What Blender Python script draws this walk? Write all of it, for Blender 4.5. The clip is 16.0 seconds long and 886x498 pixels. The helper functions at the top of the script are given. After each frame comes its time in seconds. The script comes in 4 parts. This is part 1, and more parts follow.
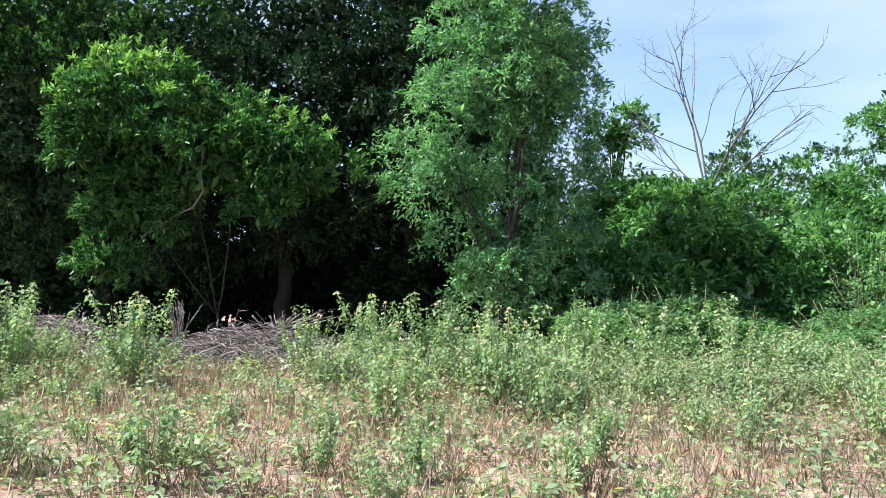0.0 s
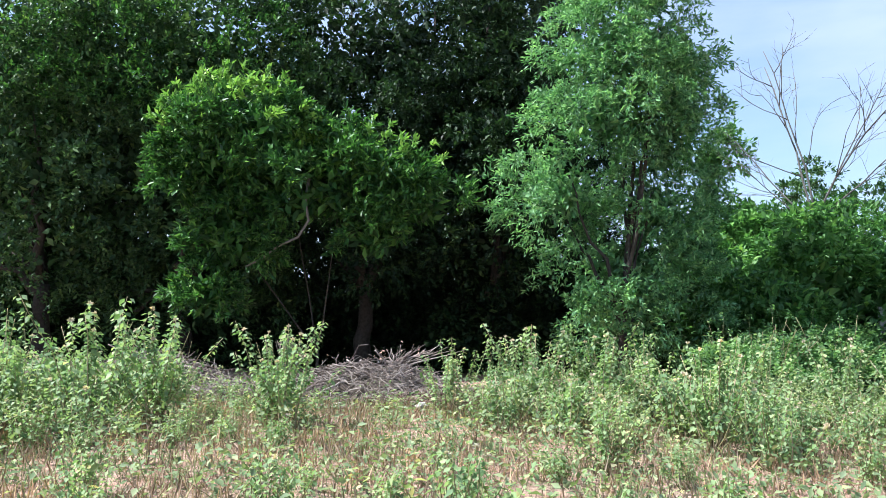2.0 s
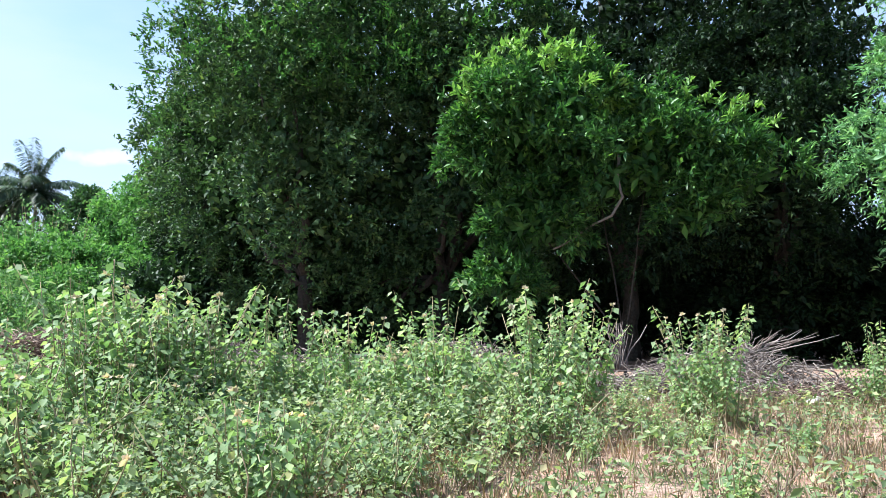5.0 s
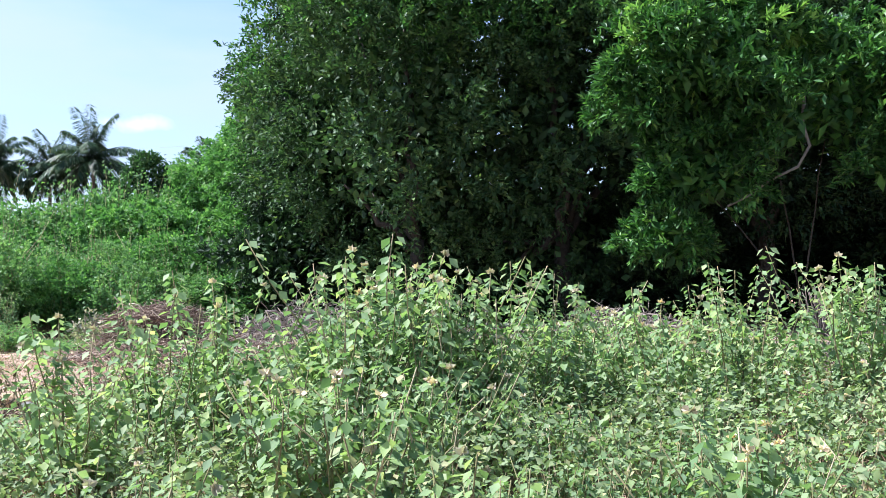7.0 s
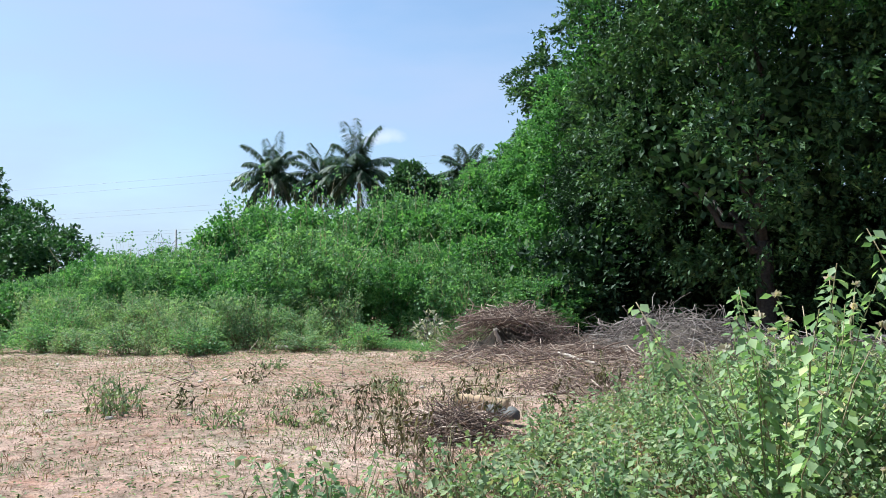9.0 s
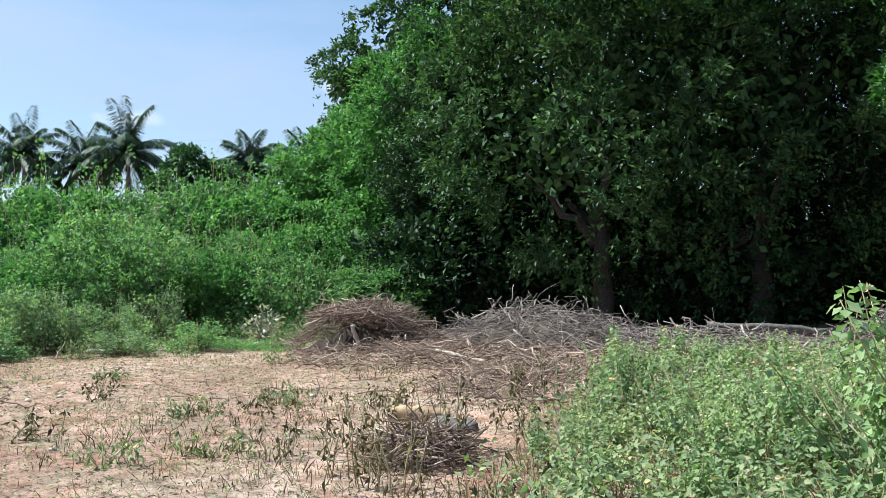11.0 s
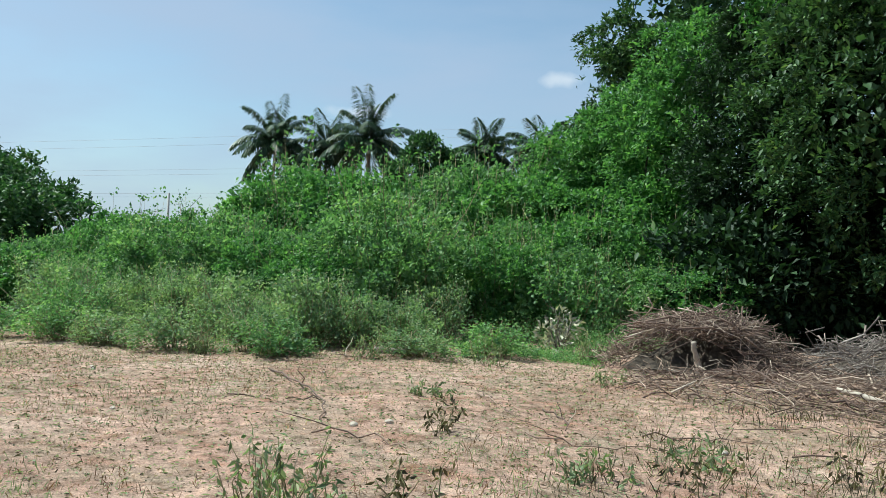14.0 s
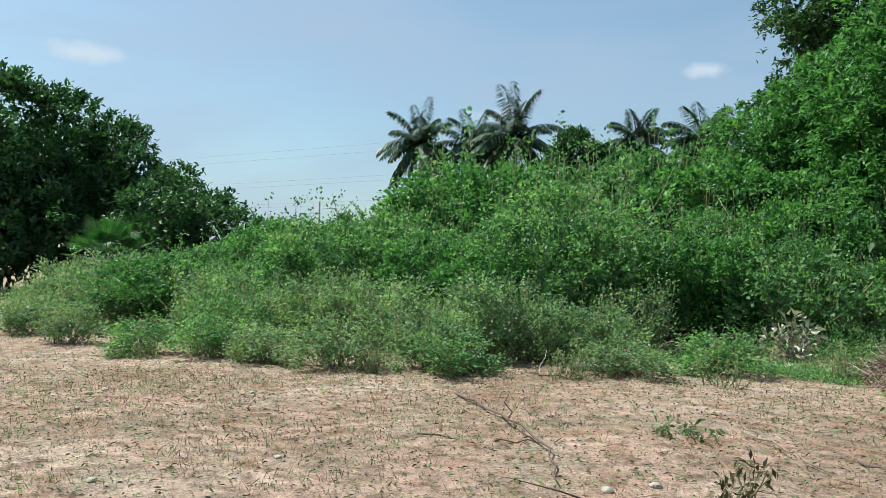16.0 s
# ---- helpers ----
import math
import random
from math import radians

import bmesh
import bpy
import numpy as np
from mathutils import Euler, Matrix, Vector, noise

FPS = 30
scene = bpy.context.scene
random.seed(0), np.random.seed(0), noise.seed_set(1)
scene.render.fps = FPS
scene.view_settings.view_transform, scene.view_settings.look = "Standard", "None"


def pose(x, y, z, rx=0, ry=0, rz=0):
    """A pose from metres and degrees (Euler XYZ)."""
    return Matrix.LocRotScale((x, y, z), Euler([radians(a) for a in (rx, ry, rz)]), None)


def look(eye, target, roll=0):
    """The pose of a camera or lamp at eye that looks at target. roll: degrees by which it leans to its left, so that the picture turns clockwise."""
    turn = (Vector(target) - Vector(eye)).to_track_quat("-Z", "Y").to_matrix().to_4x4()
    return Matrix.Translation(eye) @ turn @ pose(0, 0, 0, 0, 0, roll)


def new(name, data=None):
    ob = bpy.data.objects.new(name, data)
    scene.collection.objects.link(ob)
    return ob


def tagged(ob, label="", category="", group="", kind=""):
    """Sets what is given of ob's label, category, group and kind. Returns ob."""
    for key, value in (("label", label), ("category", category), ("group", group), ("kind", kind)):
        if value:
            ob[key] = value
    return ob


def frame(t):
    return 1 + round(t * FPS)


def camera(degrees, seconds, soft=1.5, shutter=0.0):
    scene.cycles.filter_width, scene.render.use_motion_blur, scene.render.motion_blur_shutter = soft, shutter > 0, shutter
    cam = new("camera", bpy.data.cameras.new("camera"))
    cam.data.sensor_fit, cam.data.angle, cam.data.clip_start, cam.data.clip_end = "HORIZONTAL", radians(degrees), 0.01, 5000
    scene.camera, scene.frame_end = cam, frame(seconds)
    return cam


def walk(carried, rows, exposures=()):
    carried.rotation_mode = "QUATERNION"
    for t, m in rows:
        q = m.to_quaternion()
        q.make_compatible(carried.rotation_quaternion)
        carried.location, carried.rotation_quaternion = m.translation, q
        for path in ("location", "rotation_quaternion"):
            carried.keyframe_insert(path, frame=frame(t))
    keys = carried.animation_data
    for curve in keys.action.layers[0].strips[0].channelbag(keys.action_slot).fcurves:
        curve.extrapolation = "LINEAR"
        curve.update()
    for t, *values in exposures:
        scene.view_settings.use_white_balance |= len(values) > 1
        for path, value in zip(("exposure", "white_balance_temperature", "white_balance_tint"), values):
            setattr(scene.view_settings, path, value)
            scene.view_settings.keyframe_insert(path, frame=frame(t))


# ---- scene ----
cam = camera(56.3, 16.0, soft=0.7)
PATH = [
    (0, (-0.162, 2.281, 1.413), (-0.432, 4.259, 1.52), 1.1),
    (0.5, (-0.686, 2.351, 1.425), (-1.0, 4.323, 1.526), -0.1),
    (1, (-1.225, 2.577, 1.419), (-1.559, 4.542, 1.583), -1.0),
    (1.5, (-1.749, 2.681, 1.402), (-2.08, 4.644, 1.597), 0.8),
    (2, (-2.286, 2.835, 1.356), (-2.599, 4.801, 1.543), 0.8),
    (2.5, (-2.875, 3.049, 1.396), (-3.183, 5.016, 1.586), -1.0),
    (3, (-3.502, 3.105, 1.378), (-3.802, 5.071, 1.585), -0.1),
    (3.5, (-4.05, 3.194, 1.358), (-4.376, 5.156, 1.563), -1.8),
    (4, (-4.669, 3.321, 1.357), (-5.09, 5.264, 1.569), -2.1),
    (4.5, (-5.258, 3.348, 1.318), (-5.811, 5.261, 1.494), -0.8),
    (4.7, (-5.488, 3.332, 1.301), (-6.101, 5.228, 1.468), -0.1),
    (6.8, (-8.115, 3.941, 1.482), (-8.836, 5.805, 1.547), -1.1),
    (7, (-8.361, 3.86, 1.504), (-9.098, 5.718, 1.561), -1.4),
    (7.5, (-9.048, 3.671, 1.471), (-10.028, 5.414, 1.535), -1.0),
    (8, (-9.864, 3.269, 1.42), (-11.093, 4.845, 1.504), -1.9),
    (8.2, (-10.104, 3.196, 1.43), (-11.366, 4.745, 1.514), -1.4),
    (10.3, (-12.818, 3.435, 1.519), (-13.671, 5.243, 1.586), 0.8),
    (10.5, (-12.949, 3.357, 1.511), (-13.73, 5.197, 1.573), 0.6),
    (11, (-13.478, 3.567, 1.521), (-14.197, 5.433, 1.574), -1.0),
    (11.5, (-13.978, 3.66, 1.511), (-14.709, 5.521, 1.552), -0.4),
    (12, (-14.489, 3.892, 1.497), (-15.274, 5.732, 1.531), -0.6),
    (12.5, (-15.103, 4.227, 1.498), (-16.074, 5.975, 1.54), 0.5),
    (13, (-15.533, 4.546, 1.531), (-16.546, 6.27, 1.57), 1.7),
    (13.5, (-16.027, 4.921, 1.563), (-17.121, 6.595, 1.6), 2.3),
    (14, (-16.582, 5.224, 1.586), (-17.747, 6.849, 1.62), 2.0),
    (14.5, (-17.113, 5.606, 1.573), (-18.362, 7.168, 1.607), 0.0),
    (15, (-17.612, 5.906, 1.545), (-18.936, 7.405, 1.588), 0.2),
    (15.5, (-18.065, 6.18, 1.535), (-19.437, 7.635, 1.571), 0.4),
    (16, (-18.611, 6.485, 1.528), (-20.036, 7.888, 1.561), 0.5),
]
walk(cam, [(t, look(e, g, r)) for t, e, g, r in PATH],
     [(0, 1.42, 5800, 7), (4.7, 1.48, 5750, 6), (7.0, 1.38, 5700, 8), (8, 0.85, 5600, 1), (10.5, 1.0, 5750, 0), (13, 0.7, 5850, -6), (16, 0.58, 5900, -8)])

# ---- world and sun ----
SUN = Vector((-0.56, -0.14, 0.81)).normalized()
world = bpy.data.worlds.new("sky")
scene.world = world
world.use_nodes = True
wn, wl = world.node_tree.nodes, world.node_tree.links
sky = wn.new("ShaderNodeTexSky")
sky.sky_type, sky.sun_disc = 'NISHITA', False
sky.sun_elevation = math.asin(SUN.z)
sky.sun_rotation = math.atan2(SUN.x, SUN.y)
sky.air_density, sky.dust_density, sky.ozone_density = 1.0, 1.5, 1.0
wn["Background"].inputs["Strength"].default_value = 0.088


def cloud_sky():
    """Thin wisps over the whole sky, and small puffs low over the trees."""
    def math_node(op, a, b):
        n = wn.new("ShaderNodeMath")
        n.operation, n.use_clamp = op, op == 'MULTIPLY'
        for i, v in enumerate((a, b)):
            if isinstance(v, (int, float)):
                n.inputs[i].default_value = v
            else:
                wl.new(v, n.inputs[i])
        return n.outputs[0]

    def smooth_range(v, lo, hi):
        n = wn.new("ShaderNodeMapRange")
        n.interpolation_type = 'SMOOTHSTEP'
        n.inputs[1].default_value, n.inputs[2].default_value = lo, hi
        wl.new(v, n.inputs[0])
        return n.outputs[0]

    co = wn.new("ShaderNodeTexCoord").outputs["Generated"]
    stretch = wn.new("ShaderNodeMapping")
    stretch.inputs["Scale"].default_value = (1.0, 1.0, 3.5)
    wl.new(co, stretch.inputs[0])
    wisp = wn.new("ShaderNodeTexNoise")
    wisp.inputs["Scale"].default_value, wisp.inputs["Detail"].default_value = 3.0, 6
    wl.new(stretch.outputs[0], wisp.inputs[0])
    puff = wn.new("ShaderNodeTexNoise")
    puff.inputs["Scale"].default_value, puff.inputs["Detail"].default_value = 26.0, 5
    wl.new(co, puff.inputs[0])
    total = math_node('MULTIPLY', smooth_range(wisp.outputs[0], 0.15, 0.8), 0.85)
    puffs = 0.0
    for d, size in (((-0.658, 0.733, 0.174), 0.036), ((-0.915, 0.344, 0.224), 0.045), ((-0.45, 0.868, 0.22), 0.036), ((-0.965, 0.18, 0.275), 0.07)):
        dist = wn.new("ShaderNodeVectorMath")
        dist.operation = 'DISTANCE'
        wl.new(stretch.outputs[0], dist.inputs[0])
        v = Vector(d).normalized()
        dist.inputs[1].default_value = (v.x, v.y, v.z * 3.5)
        edge = math_node('ADD', dist.outputs["Value"], math_node('MULTIPLY', puff.outputs[0], size * 2.2))
        puffs = math_node('MAXIMUM', puffs, math_node('SUBTRACT', 0.85, smooth_range(edge, size * 0.9, size * 2.5)))
    mix = wn.new("ShaderNodeMix")
    mix.data_type = 'RGBA'
    wl.new(total, mix.inputs[0])
    wl.new(sky.outputs[0], mix.inputs[6])
    mix.inputs[7].default_value = (3.75, 4.1, 5.4, 1)
    white = wn.new("ShaderNodeMix")
    white.data_type = 'RGBA'
    wl.new(puffs, white.inputs[0])
    wl.new(mix.outputs[2], white.inputs[6])
    white.inputs[7].default_value = (5.9, 5.8, 6.5, 1)
    wl.new(white.outputs[2], wn["Background"].inputs["Color"])


cloud_sky()
sun = new("sun", bpy.data.lights.new("sun", 'SUN'))
sun.data.energy, sun.data.angle, sun.data.color = 5.0, radians(0.53), (1.0, 0.95, 0.87)
sun.matrix_world = look(SUN * 100, (0, 0, 0))


# ---- materials ----
def nodes_of(name):
    m = bpy.data.materials.new(name)
    m.use_nodes = True
    t = m.node_tree
    return m, t, t.nodes["Principled BSDF"], t.nodes["Material Output"]


def ramp(t, fac, stops):
    r = t.nodes.new("ShaderNodeValToRGB")
    while len(r.color_ramp.elements) < len(stops):
        r.color_ramp.elements.new(0.5)
    for e, (p, c) in zip(r.color_ramp.elements, stops):
        e.position, e.color = p, (*c, 1)
    t.links.new(fac, r.inputs[0])
    return r.outputs[0]


def noise_tex(t, scale, detail=5.0, rough=0.6):
    co = t.nodes.new("ShaderNodeNewGeometry")
    n = t.nodes.new("ShaderNodeTexNoise")
    n.inputs["Scale"].default_value, n.inputs["Detail"].default_value = scale, detail
    n.inputs["Roughness"].default_value = rough
    t.links.new(co.outputs["Position"], n.inputs["Vector"])
    return n.outputs[0]


def mix_col(t, fac, a, b, mode='MIX'):
    m = t.nodes.new("ShaderNodeMix")
    m.data_type, m.blend_type = 'RGBA', mode
    for sock, v in ((0, fac), (6, a), (7, b)):
        if isinstance(v, (int, float)):
            m.inputs[sock].default_value = v
        elif isinstance(v, tuple):
            m.inputs[sock].default_value = (*v, 1)
        else:
            t.links.new(v, m.inputs[sock])
    return m.outputs[2]


def bump(t, bsdf, height, strength, dist):
    b = t.nodes.new("ShaderNodeBump")
    b.inputs["Strength"].default_value, b.inputs["Distance"].default_value = strength, dist
    t.links.new(height, b.inputs["Height"])
    t.links.new(b.outputs[0], bsdf.inputs["Normal"])


def leaf_mat(name, dark, mid, light, through_light=0.35, rough=0.45, patch=0.5, yellow=None):
    """Leaves that differ one by one and in larger patches, and let light through."""
    m, t, b, out = nodes_of(name)
    geo = t.nodes.new("ShaderNodeNewGeometry")
    col = ramp(t, geo.outputs["Random Per Island"], [(0.0, dark), (0.5, mid), (0.93, light), (1.0, yellow or light)])
    big = ramp(t, noise_tex(t, patch, 3), [(0.3, (0.7, 0.75, 0.7)), (0.7, (1.15, 1.1, 1.0))])
    col = mix_col(t, 1.0, col, big, 'MULTIPLY')
    # clump-sized mottle: warm sunlit and cool shaded tufts put into the colour
    lit_mottle = ramp(t, noise_tex(t, patch * 4.5, 2), [(0.34, (0.72, 0.76, 0.8)), (0.5, (1.0, 1.0, 1.0)), (0.68, (1.4, 1.3, 1.1))])
    col = mix_col(t, 1.0, col, lit_mottle, 'MULTIPLY')
    t.links.new(col, b.inputs["Base Color"])
    b.inputs["Roughness"].default_value = rough
    b.inputs["Specular IOR Level"].default_value = 0.25
    tr = t.nodes.new("ShaderNodeBsdfTranslucent")
    t.links.new(mix_col(t, 1.0, col, (1.1, 1.25, 0.7), 'MULTIPLY'), tr.inputs["Color"])
    mx = t.nodes.new("ShaderNodeMixShader")
    mx.inputs[0].default_value = through_light
    t.links.new(b.outputs[0], mx.inputs[1])
    t.links.new(tr.outputs[0], mx.inputs[2])
    t.links.new(mx.outputs[0], out.inputs["Surface"])
    return m


def bark_mat(name, a, b_, scale=14):
    m, t, b, out = nodes_of(name)
    col = ramp(t, noise_tex(t, scale), [(0.3, a), (0.7, b_)])
    info = t.nodes.new("ShaderNodeObjectInfo")
    var = ramp(t, info.outputs["Random"], [(0.0, (0.7, 0.68, 0.66)), (1.0, (1.2, 1.18, 1.15))])
    t.links.new(mix_col(t, 1.0, col, var, 'MULTIPLY'), b.inputs["Base Color"])
    b.inputs["Roughness"].default_value = 0.85
    bump(t, b, noise_tex(t, scale * 3, 6), 0.6, 0.02)
    return m


def stick_mat(name, stops):
    m, t, b, out = nodes_of(name)
    geo = t.nodes.new("ShaderNodeNewGeometry")
    info = t.nodes.new("ShaderNodeObjectInfo")
    add = t.nodes.new("ShaderNodeMath")
    add.operation = 'ADD'
    t.links.new(geo.outputs["Random Per Island"], add.inputs[0])
    t.links.new(info.outputs["Random"], add.inputs[1])
    fr = t.nodes.new("ShaderNodeMath")
    fr.operation = 'FRACT'
    t.links.new(add.outputs[0], fr.inputs[0])
    col = ramp(t, fr.outputs[0], stops)
    grain = ramp(t, noise_tex(t, 35), [(0.3, (0.65, 0.62, 0.6)), (0.7, (1.15, 1.12, 1.1))])
    t.links.new(mix_col(t, 1.0, col, grain, 'MULTIPLY'), b.inputs["Base Color"])
    b.inputs["Roughness"].default_value = 0.9
    return m


def plain_mat(name, a, b_, scale, rough=0.8, metal=0.0):
    m, t, b, out = nodes_of(name)
    t.links.new(ramp(t, noise_tex(t, scale), [(0.3, a), (0.7, b_)]), b.inputs["Base Color"])
    b.inputs["Roughness"].default_value, b.inputs["Metallic"].default_value = rough, metal
    bump(t, b, noise_tex(t, scale * 4), 0.3, 0.01)
    return m


def soil_mat():
    m, t, b, out = nodes_of("sandy soil")
    base = ramp(t, noise_tex(t, 0.5, 7), [(0.3, (0.32, 0.195, 0.155)), (0.5, (0.46, 0.315, 0.255)), (0.7, (0.55, 0.41, 0.345))])
    litter = ramp(t, noise_tex(t, 5.0, 9, 0.75), [(0.36, (0.42, 0.39, 0.35)), (0.5, (0.88, 0.87, 0.86)), (0.64, (1.25, 1.2, 1.15))])
    grit = ramp(t, noise_tex(t, 45.0, 4, 0.85), [(0.36, (0.55, 0.53, 0.5)), (0.5, (0.95, 0.95, 0.95)), (0.64, (1.25, 1.23, 1.2))])
    green = ramp(t, noise_tex(t, 1.1, 8, 0.75), [(0.44, (0.0, 0.0, 0.0)), (0.6, (0.6, 0.6, 0.6))])
    red = ramp(t, noise_tex(t, 2.3, 6, 0.7), [(0.5, (0.0, 0.0, 0.0)), (0.66, (0.7, 0.7, 0.7))])
    col = mix_col(t, green, base, (0.235, 0.2, 0.145))
    col = mix_col(t, red, col, (0.30, 0.155, 0.105))
    col = mix_col(t, 1.0, mix_col(t, 1.0, col, litter, 'MULTIPLY'), grit, 'MULTIPLY')
    t.links.new(col, b.inputs["Base Color"])
    b.inputs["Roughness"].default_value = 0.95
    b.inputs["Specular IOR Level"].default_value = 0.1
    bump(t, b, noise_tex(t, 22.0, 8, 0.7), 0.8, 0.04)
    return m


SOIL = soil_mat()
# grove leaves twice: the first darkened to hold shade, the second a lighter copy
L_GROVE_SHADED = leaf_mat("shade-darkened grove leaves", (0.014, 0.032, 0.016), (0.023, 0.05, 0.024), (0.043, 0.088, 0.037), 0.2, 0.6, 0.35, (0.08, 0.14, 0.055))
L_GROVE_LIGHTER = leaf_mat("lighter grove leaves", (0.03, 0.066, 0.03), (0.05, 0.105, 0.046), (0.095, 0.175, 0.07), 0.25, 0.55, 0.35, (0.16, 0.24, 0.09))
L_BUSH = leaf_mat("bush leaves", (0.025, 0.072, 0.024), (0.045, 0.125, 0.038), (0.11, 0.25, 0.065), 0.3, 0.45, 0.9, (0.2, 0.35, 0.10))
L_TIP = leaf_mat("fresh shoots", (0.10, 0.215, 0.05), (0.17, 0.32, 0.08), (0.25, 0.40, 0.12), 0.38, 0.45, 0.9)
L_ASH = leaf_mat("slender leaves", (0.08, 0.185, 0.09), (0.145, 0.305, 0.15), (0.26, 0.455, 0.24), 0.38, 0.4, 0.8, (0.28, 0.42, 0.22))
L_MID = leaf_mat("bright tree leaves", (0.055, 0.14, 0.045), (0.105, 0.235, 0.08), (0.17, 0.32, 0.115), 0.4, 0.5, 0.5, (0.21, 0.36, 0.11))
L_THICK = leaf_mat("thicket leaves", (0.085, 0.175, 0.075), (0.155, 0.285, 0.12), (0.24, 0.385, 0.18), 0.42, 0.55, 0.5, (0.26, 0.33, 0.15))
L_THICK2 = leaf_mat("pale thicket leaves", (0.135, 0.215, 0.108), (0.205, 0.305, 0.16), (0.295, 0.395, 0.235), 0.4, 0.6, 0.5, (0.34, 0.32, 0.21))
L_WEED = leaf_mat("weed leaves", (0.13, 0.22, 0.095), (0.225, 0.325, 0.165), (0.335, 0.42, 0.245), 0.42, 0.55, 0.7, (0.42, 0.38, 0.23))
L_LOW = leaf_mat("low weed leaves", (0.13, 0.185, 0.09), (0.215, 0.275, 0.155), (0.32, 0.375, 0.23), 0.36, 0.6, 0.8, (0.42, 0.36, 0.22))
L_FAR = leaf_mat("far tree leaves", (0.025, 0.07, 0.028), (0.045, 0.105, 0.042), (0.08, 0.15, 0.065), 0.3, 0.5, 0.3)
L_PALM = leaf_mat("palm leaflets", (0.024, 0.055, 0.034), (0.042, 0.085, 0.05), (0.075, 0.125, 0.075), 0.25, 0.4, 0.3, (0.10, 0.10, 0.05))
L_FAN = leaf_mat("fan palm blades", (0.04, 0.10, 0.035), (0.06, 0.15, 0.05), (0.09, 0.19, 0.07), 0.3, 0.35)
DRY = leaf_mat("dry grass", (0.25, 0.17, 0.13), (0.37, 0.265, 0.21), (0.47, 0.36, 0.295), 0.25, 0.8, 0.6, (0.20, 0.21, 0.10))
REDHERB = leaf_mat("reddish herbs", (0.14, 0.07, 0.045), (0.24, 0.13, 0.085), (0.34, 0.22, 0.14), 0.2, 0.8, 0.8, (0.16, 0.17, 0.06))
DEADLEAF = leaf_mat("withered leaves", (0.05, 0.045, 0.03), (0.09, 0.075, 0.045), (0.14, 0.12, 0.06), 0.2, 0.8)
BLEACHED = leaf_mat("bleached dead leaves", (0.26, 0.24, 0.20), (0.48, 0.46, 0.40), (0.66, 0.64, 0.58), 0.2, 0.8, 2.0)
FLOWER = leaf_mat("pale flower heads", (0.50, 0.45, 0.36), (0.56, 0.48, 0.40), (0.60, 0.46, 0.42), 0.3, 0.8)
BARK = bark_mat("dark bark", (0.022, 0.018, 0.015), (0.075, 0.062, 0.052))
GREYBARK = bark_mat("grey dead wood", (0.055, 0.053, 0.052), (0.15, 0.142, 0.136))
LIMBWOOD = bark_mat("pale bare branch", (0.16, 0.14, 0.12), (0.30, 0.27, 0.24))
PALMBARK = bark_mat("palm bark", (0.10, 0.09, 0.08), (0.22, 0.20, 0.18), 6)
STEM = stick_mat("weed stems", [(0.0, (0.16, 0.17, 0.07)), (0.6, (0.24, 0.21, 0.11)), (1.0, (0.42, 0.36, 0.24))])
STICK = stick_mat("dry sticks", [(0.0, (0.07, 0.045, 0.038)), (0.5, (0.17, 0.115, 0.092)), (0.82, (0.32, 0.235, 0.185)), (1.0, (0.55, 0.46, 0.38))])
ROT = plain_mat("rotten litter", (0.035, 0.026, 0.02), (0.10, 0.075, 0.055), 14, 0.95)
GREYSTICK = stick_mat("grey brushwood", [(0.0, (0.10, 0.08, 0.075)), (0.5, (0.20, 0.165, 0.15)), (1.0, (0.36, 0.32, 0.29))])
LOGWOOD = bark_mat("weathered log", (0.20, 0.12, 0.07), (0.52, 0.38, 0.24), 9)
CONCRETE = plain_mat("weathered concrete", (0.26, 0.26, 0.25), (0.42, 0.41, 0.39), 8)
PALE = plain_mat("pale debris", (0.34, 0.32, 0.29), (0.56, 0.54, 0.5), 18)
STONE = plain_mat("pale stone", (0.30, 0.25, 0.20), (0.50, 0.43, 0.36), 12)
WIRE = plain_mat("wire", (0.36, 0.4, 0.45), (0.46, 0.5, 0.55), 2, 0.5)

rng = np.random.default_rng(7)


# ---- mesh builders ----
def unit(v):
    return v / np.maximum(np.linalg.norm(v, axis=-1, keepdims=True), 1e-9)


def tri_mesh(name, verts, tris, mats, mat_ids=None):
    me = bpy.data.meshes.new(name)
    verts, tris = np.asarray(verts, np.float32), np.asarray(tris, np.int32)
    me.vertices.add(len(verts))
    me.vertices.foreach_set("co", verts.ravel())
    me.loops.add(3 * len(tris))
    me.loops.foreach_set("vertex_index", tris.ravel())
    me.polygons.add(len(tris))
    me.polygons.foreach_set("loop_start", np.arange(0, 3 * len(tris), 3, dtype=np.int32))
    if mat_ids is not None:
        me.polygons.foreach_set("material_index", np.asarray(mat_ids, np.int32))
    for m in mats:
        me.materials.append(m)
    me.update(calc_edges=True)
    return me


def leaves(pos, axis, normal, length, width, fold=0.12):
    """Folded pointed leaves: four corners and two faces each."""
    n = len(pos)
    axis = unit(axis)
    side = unit(np.cross(axis, normal))
    nrm = np.cross(side, axis)
    L, W = np.broadcast_to(length, n)[:, None], np.broadcast_to(width, n)[:, None]
    mid = pos + axis * L * 0.45 + nrm * L * fold
    v = np.stack([pos, mid + side * W / 2, pos + axis * L, mid - side * W / 2], 1).reshape(-1, 3)
    k = 4 * np.arange(n)[:, None]
    return v, np.concatenate([k + [0, 1, 2], k + [0, 2, 3]], 1).reshape(-1, 3)


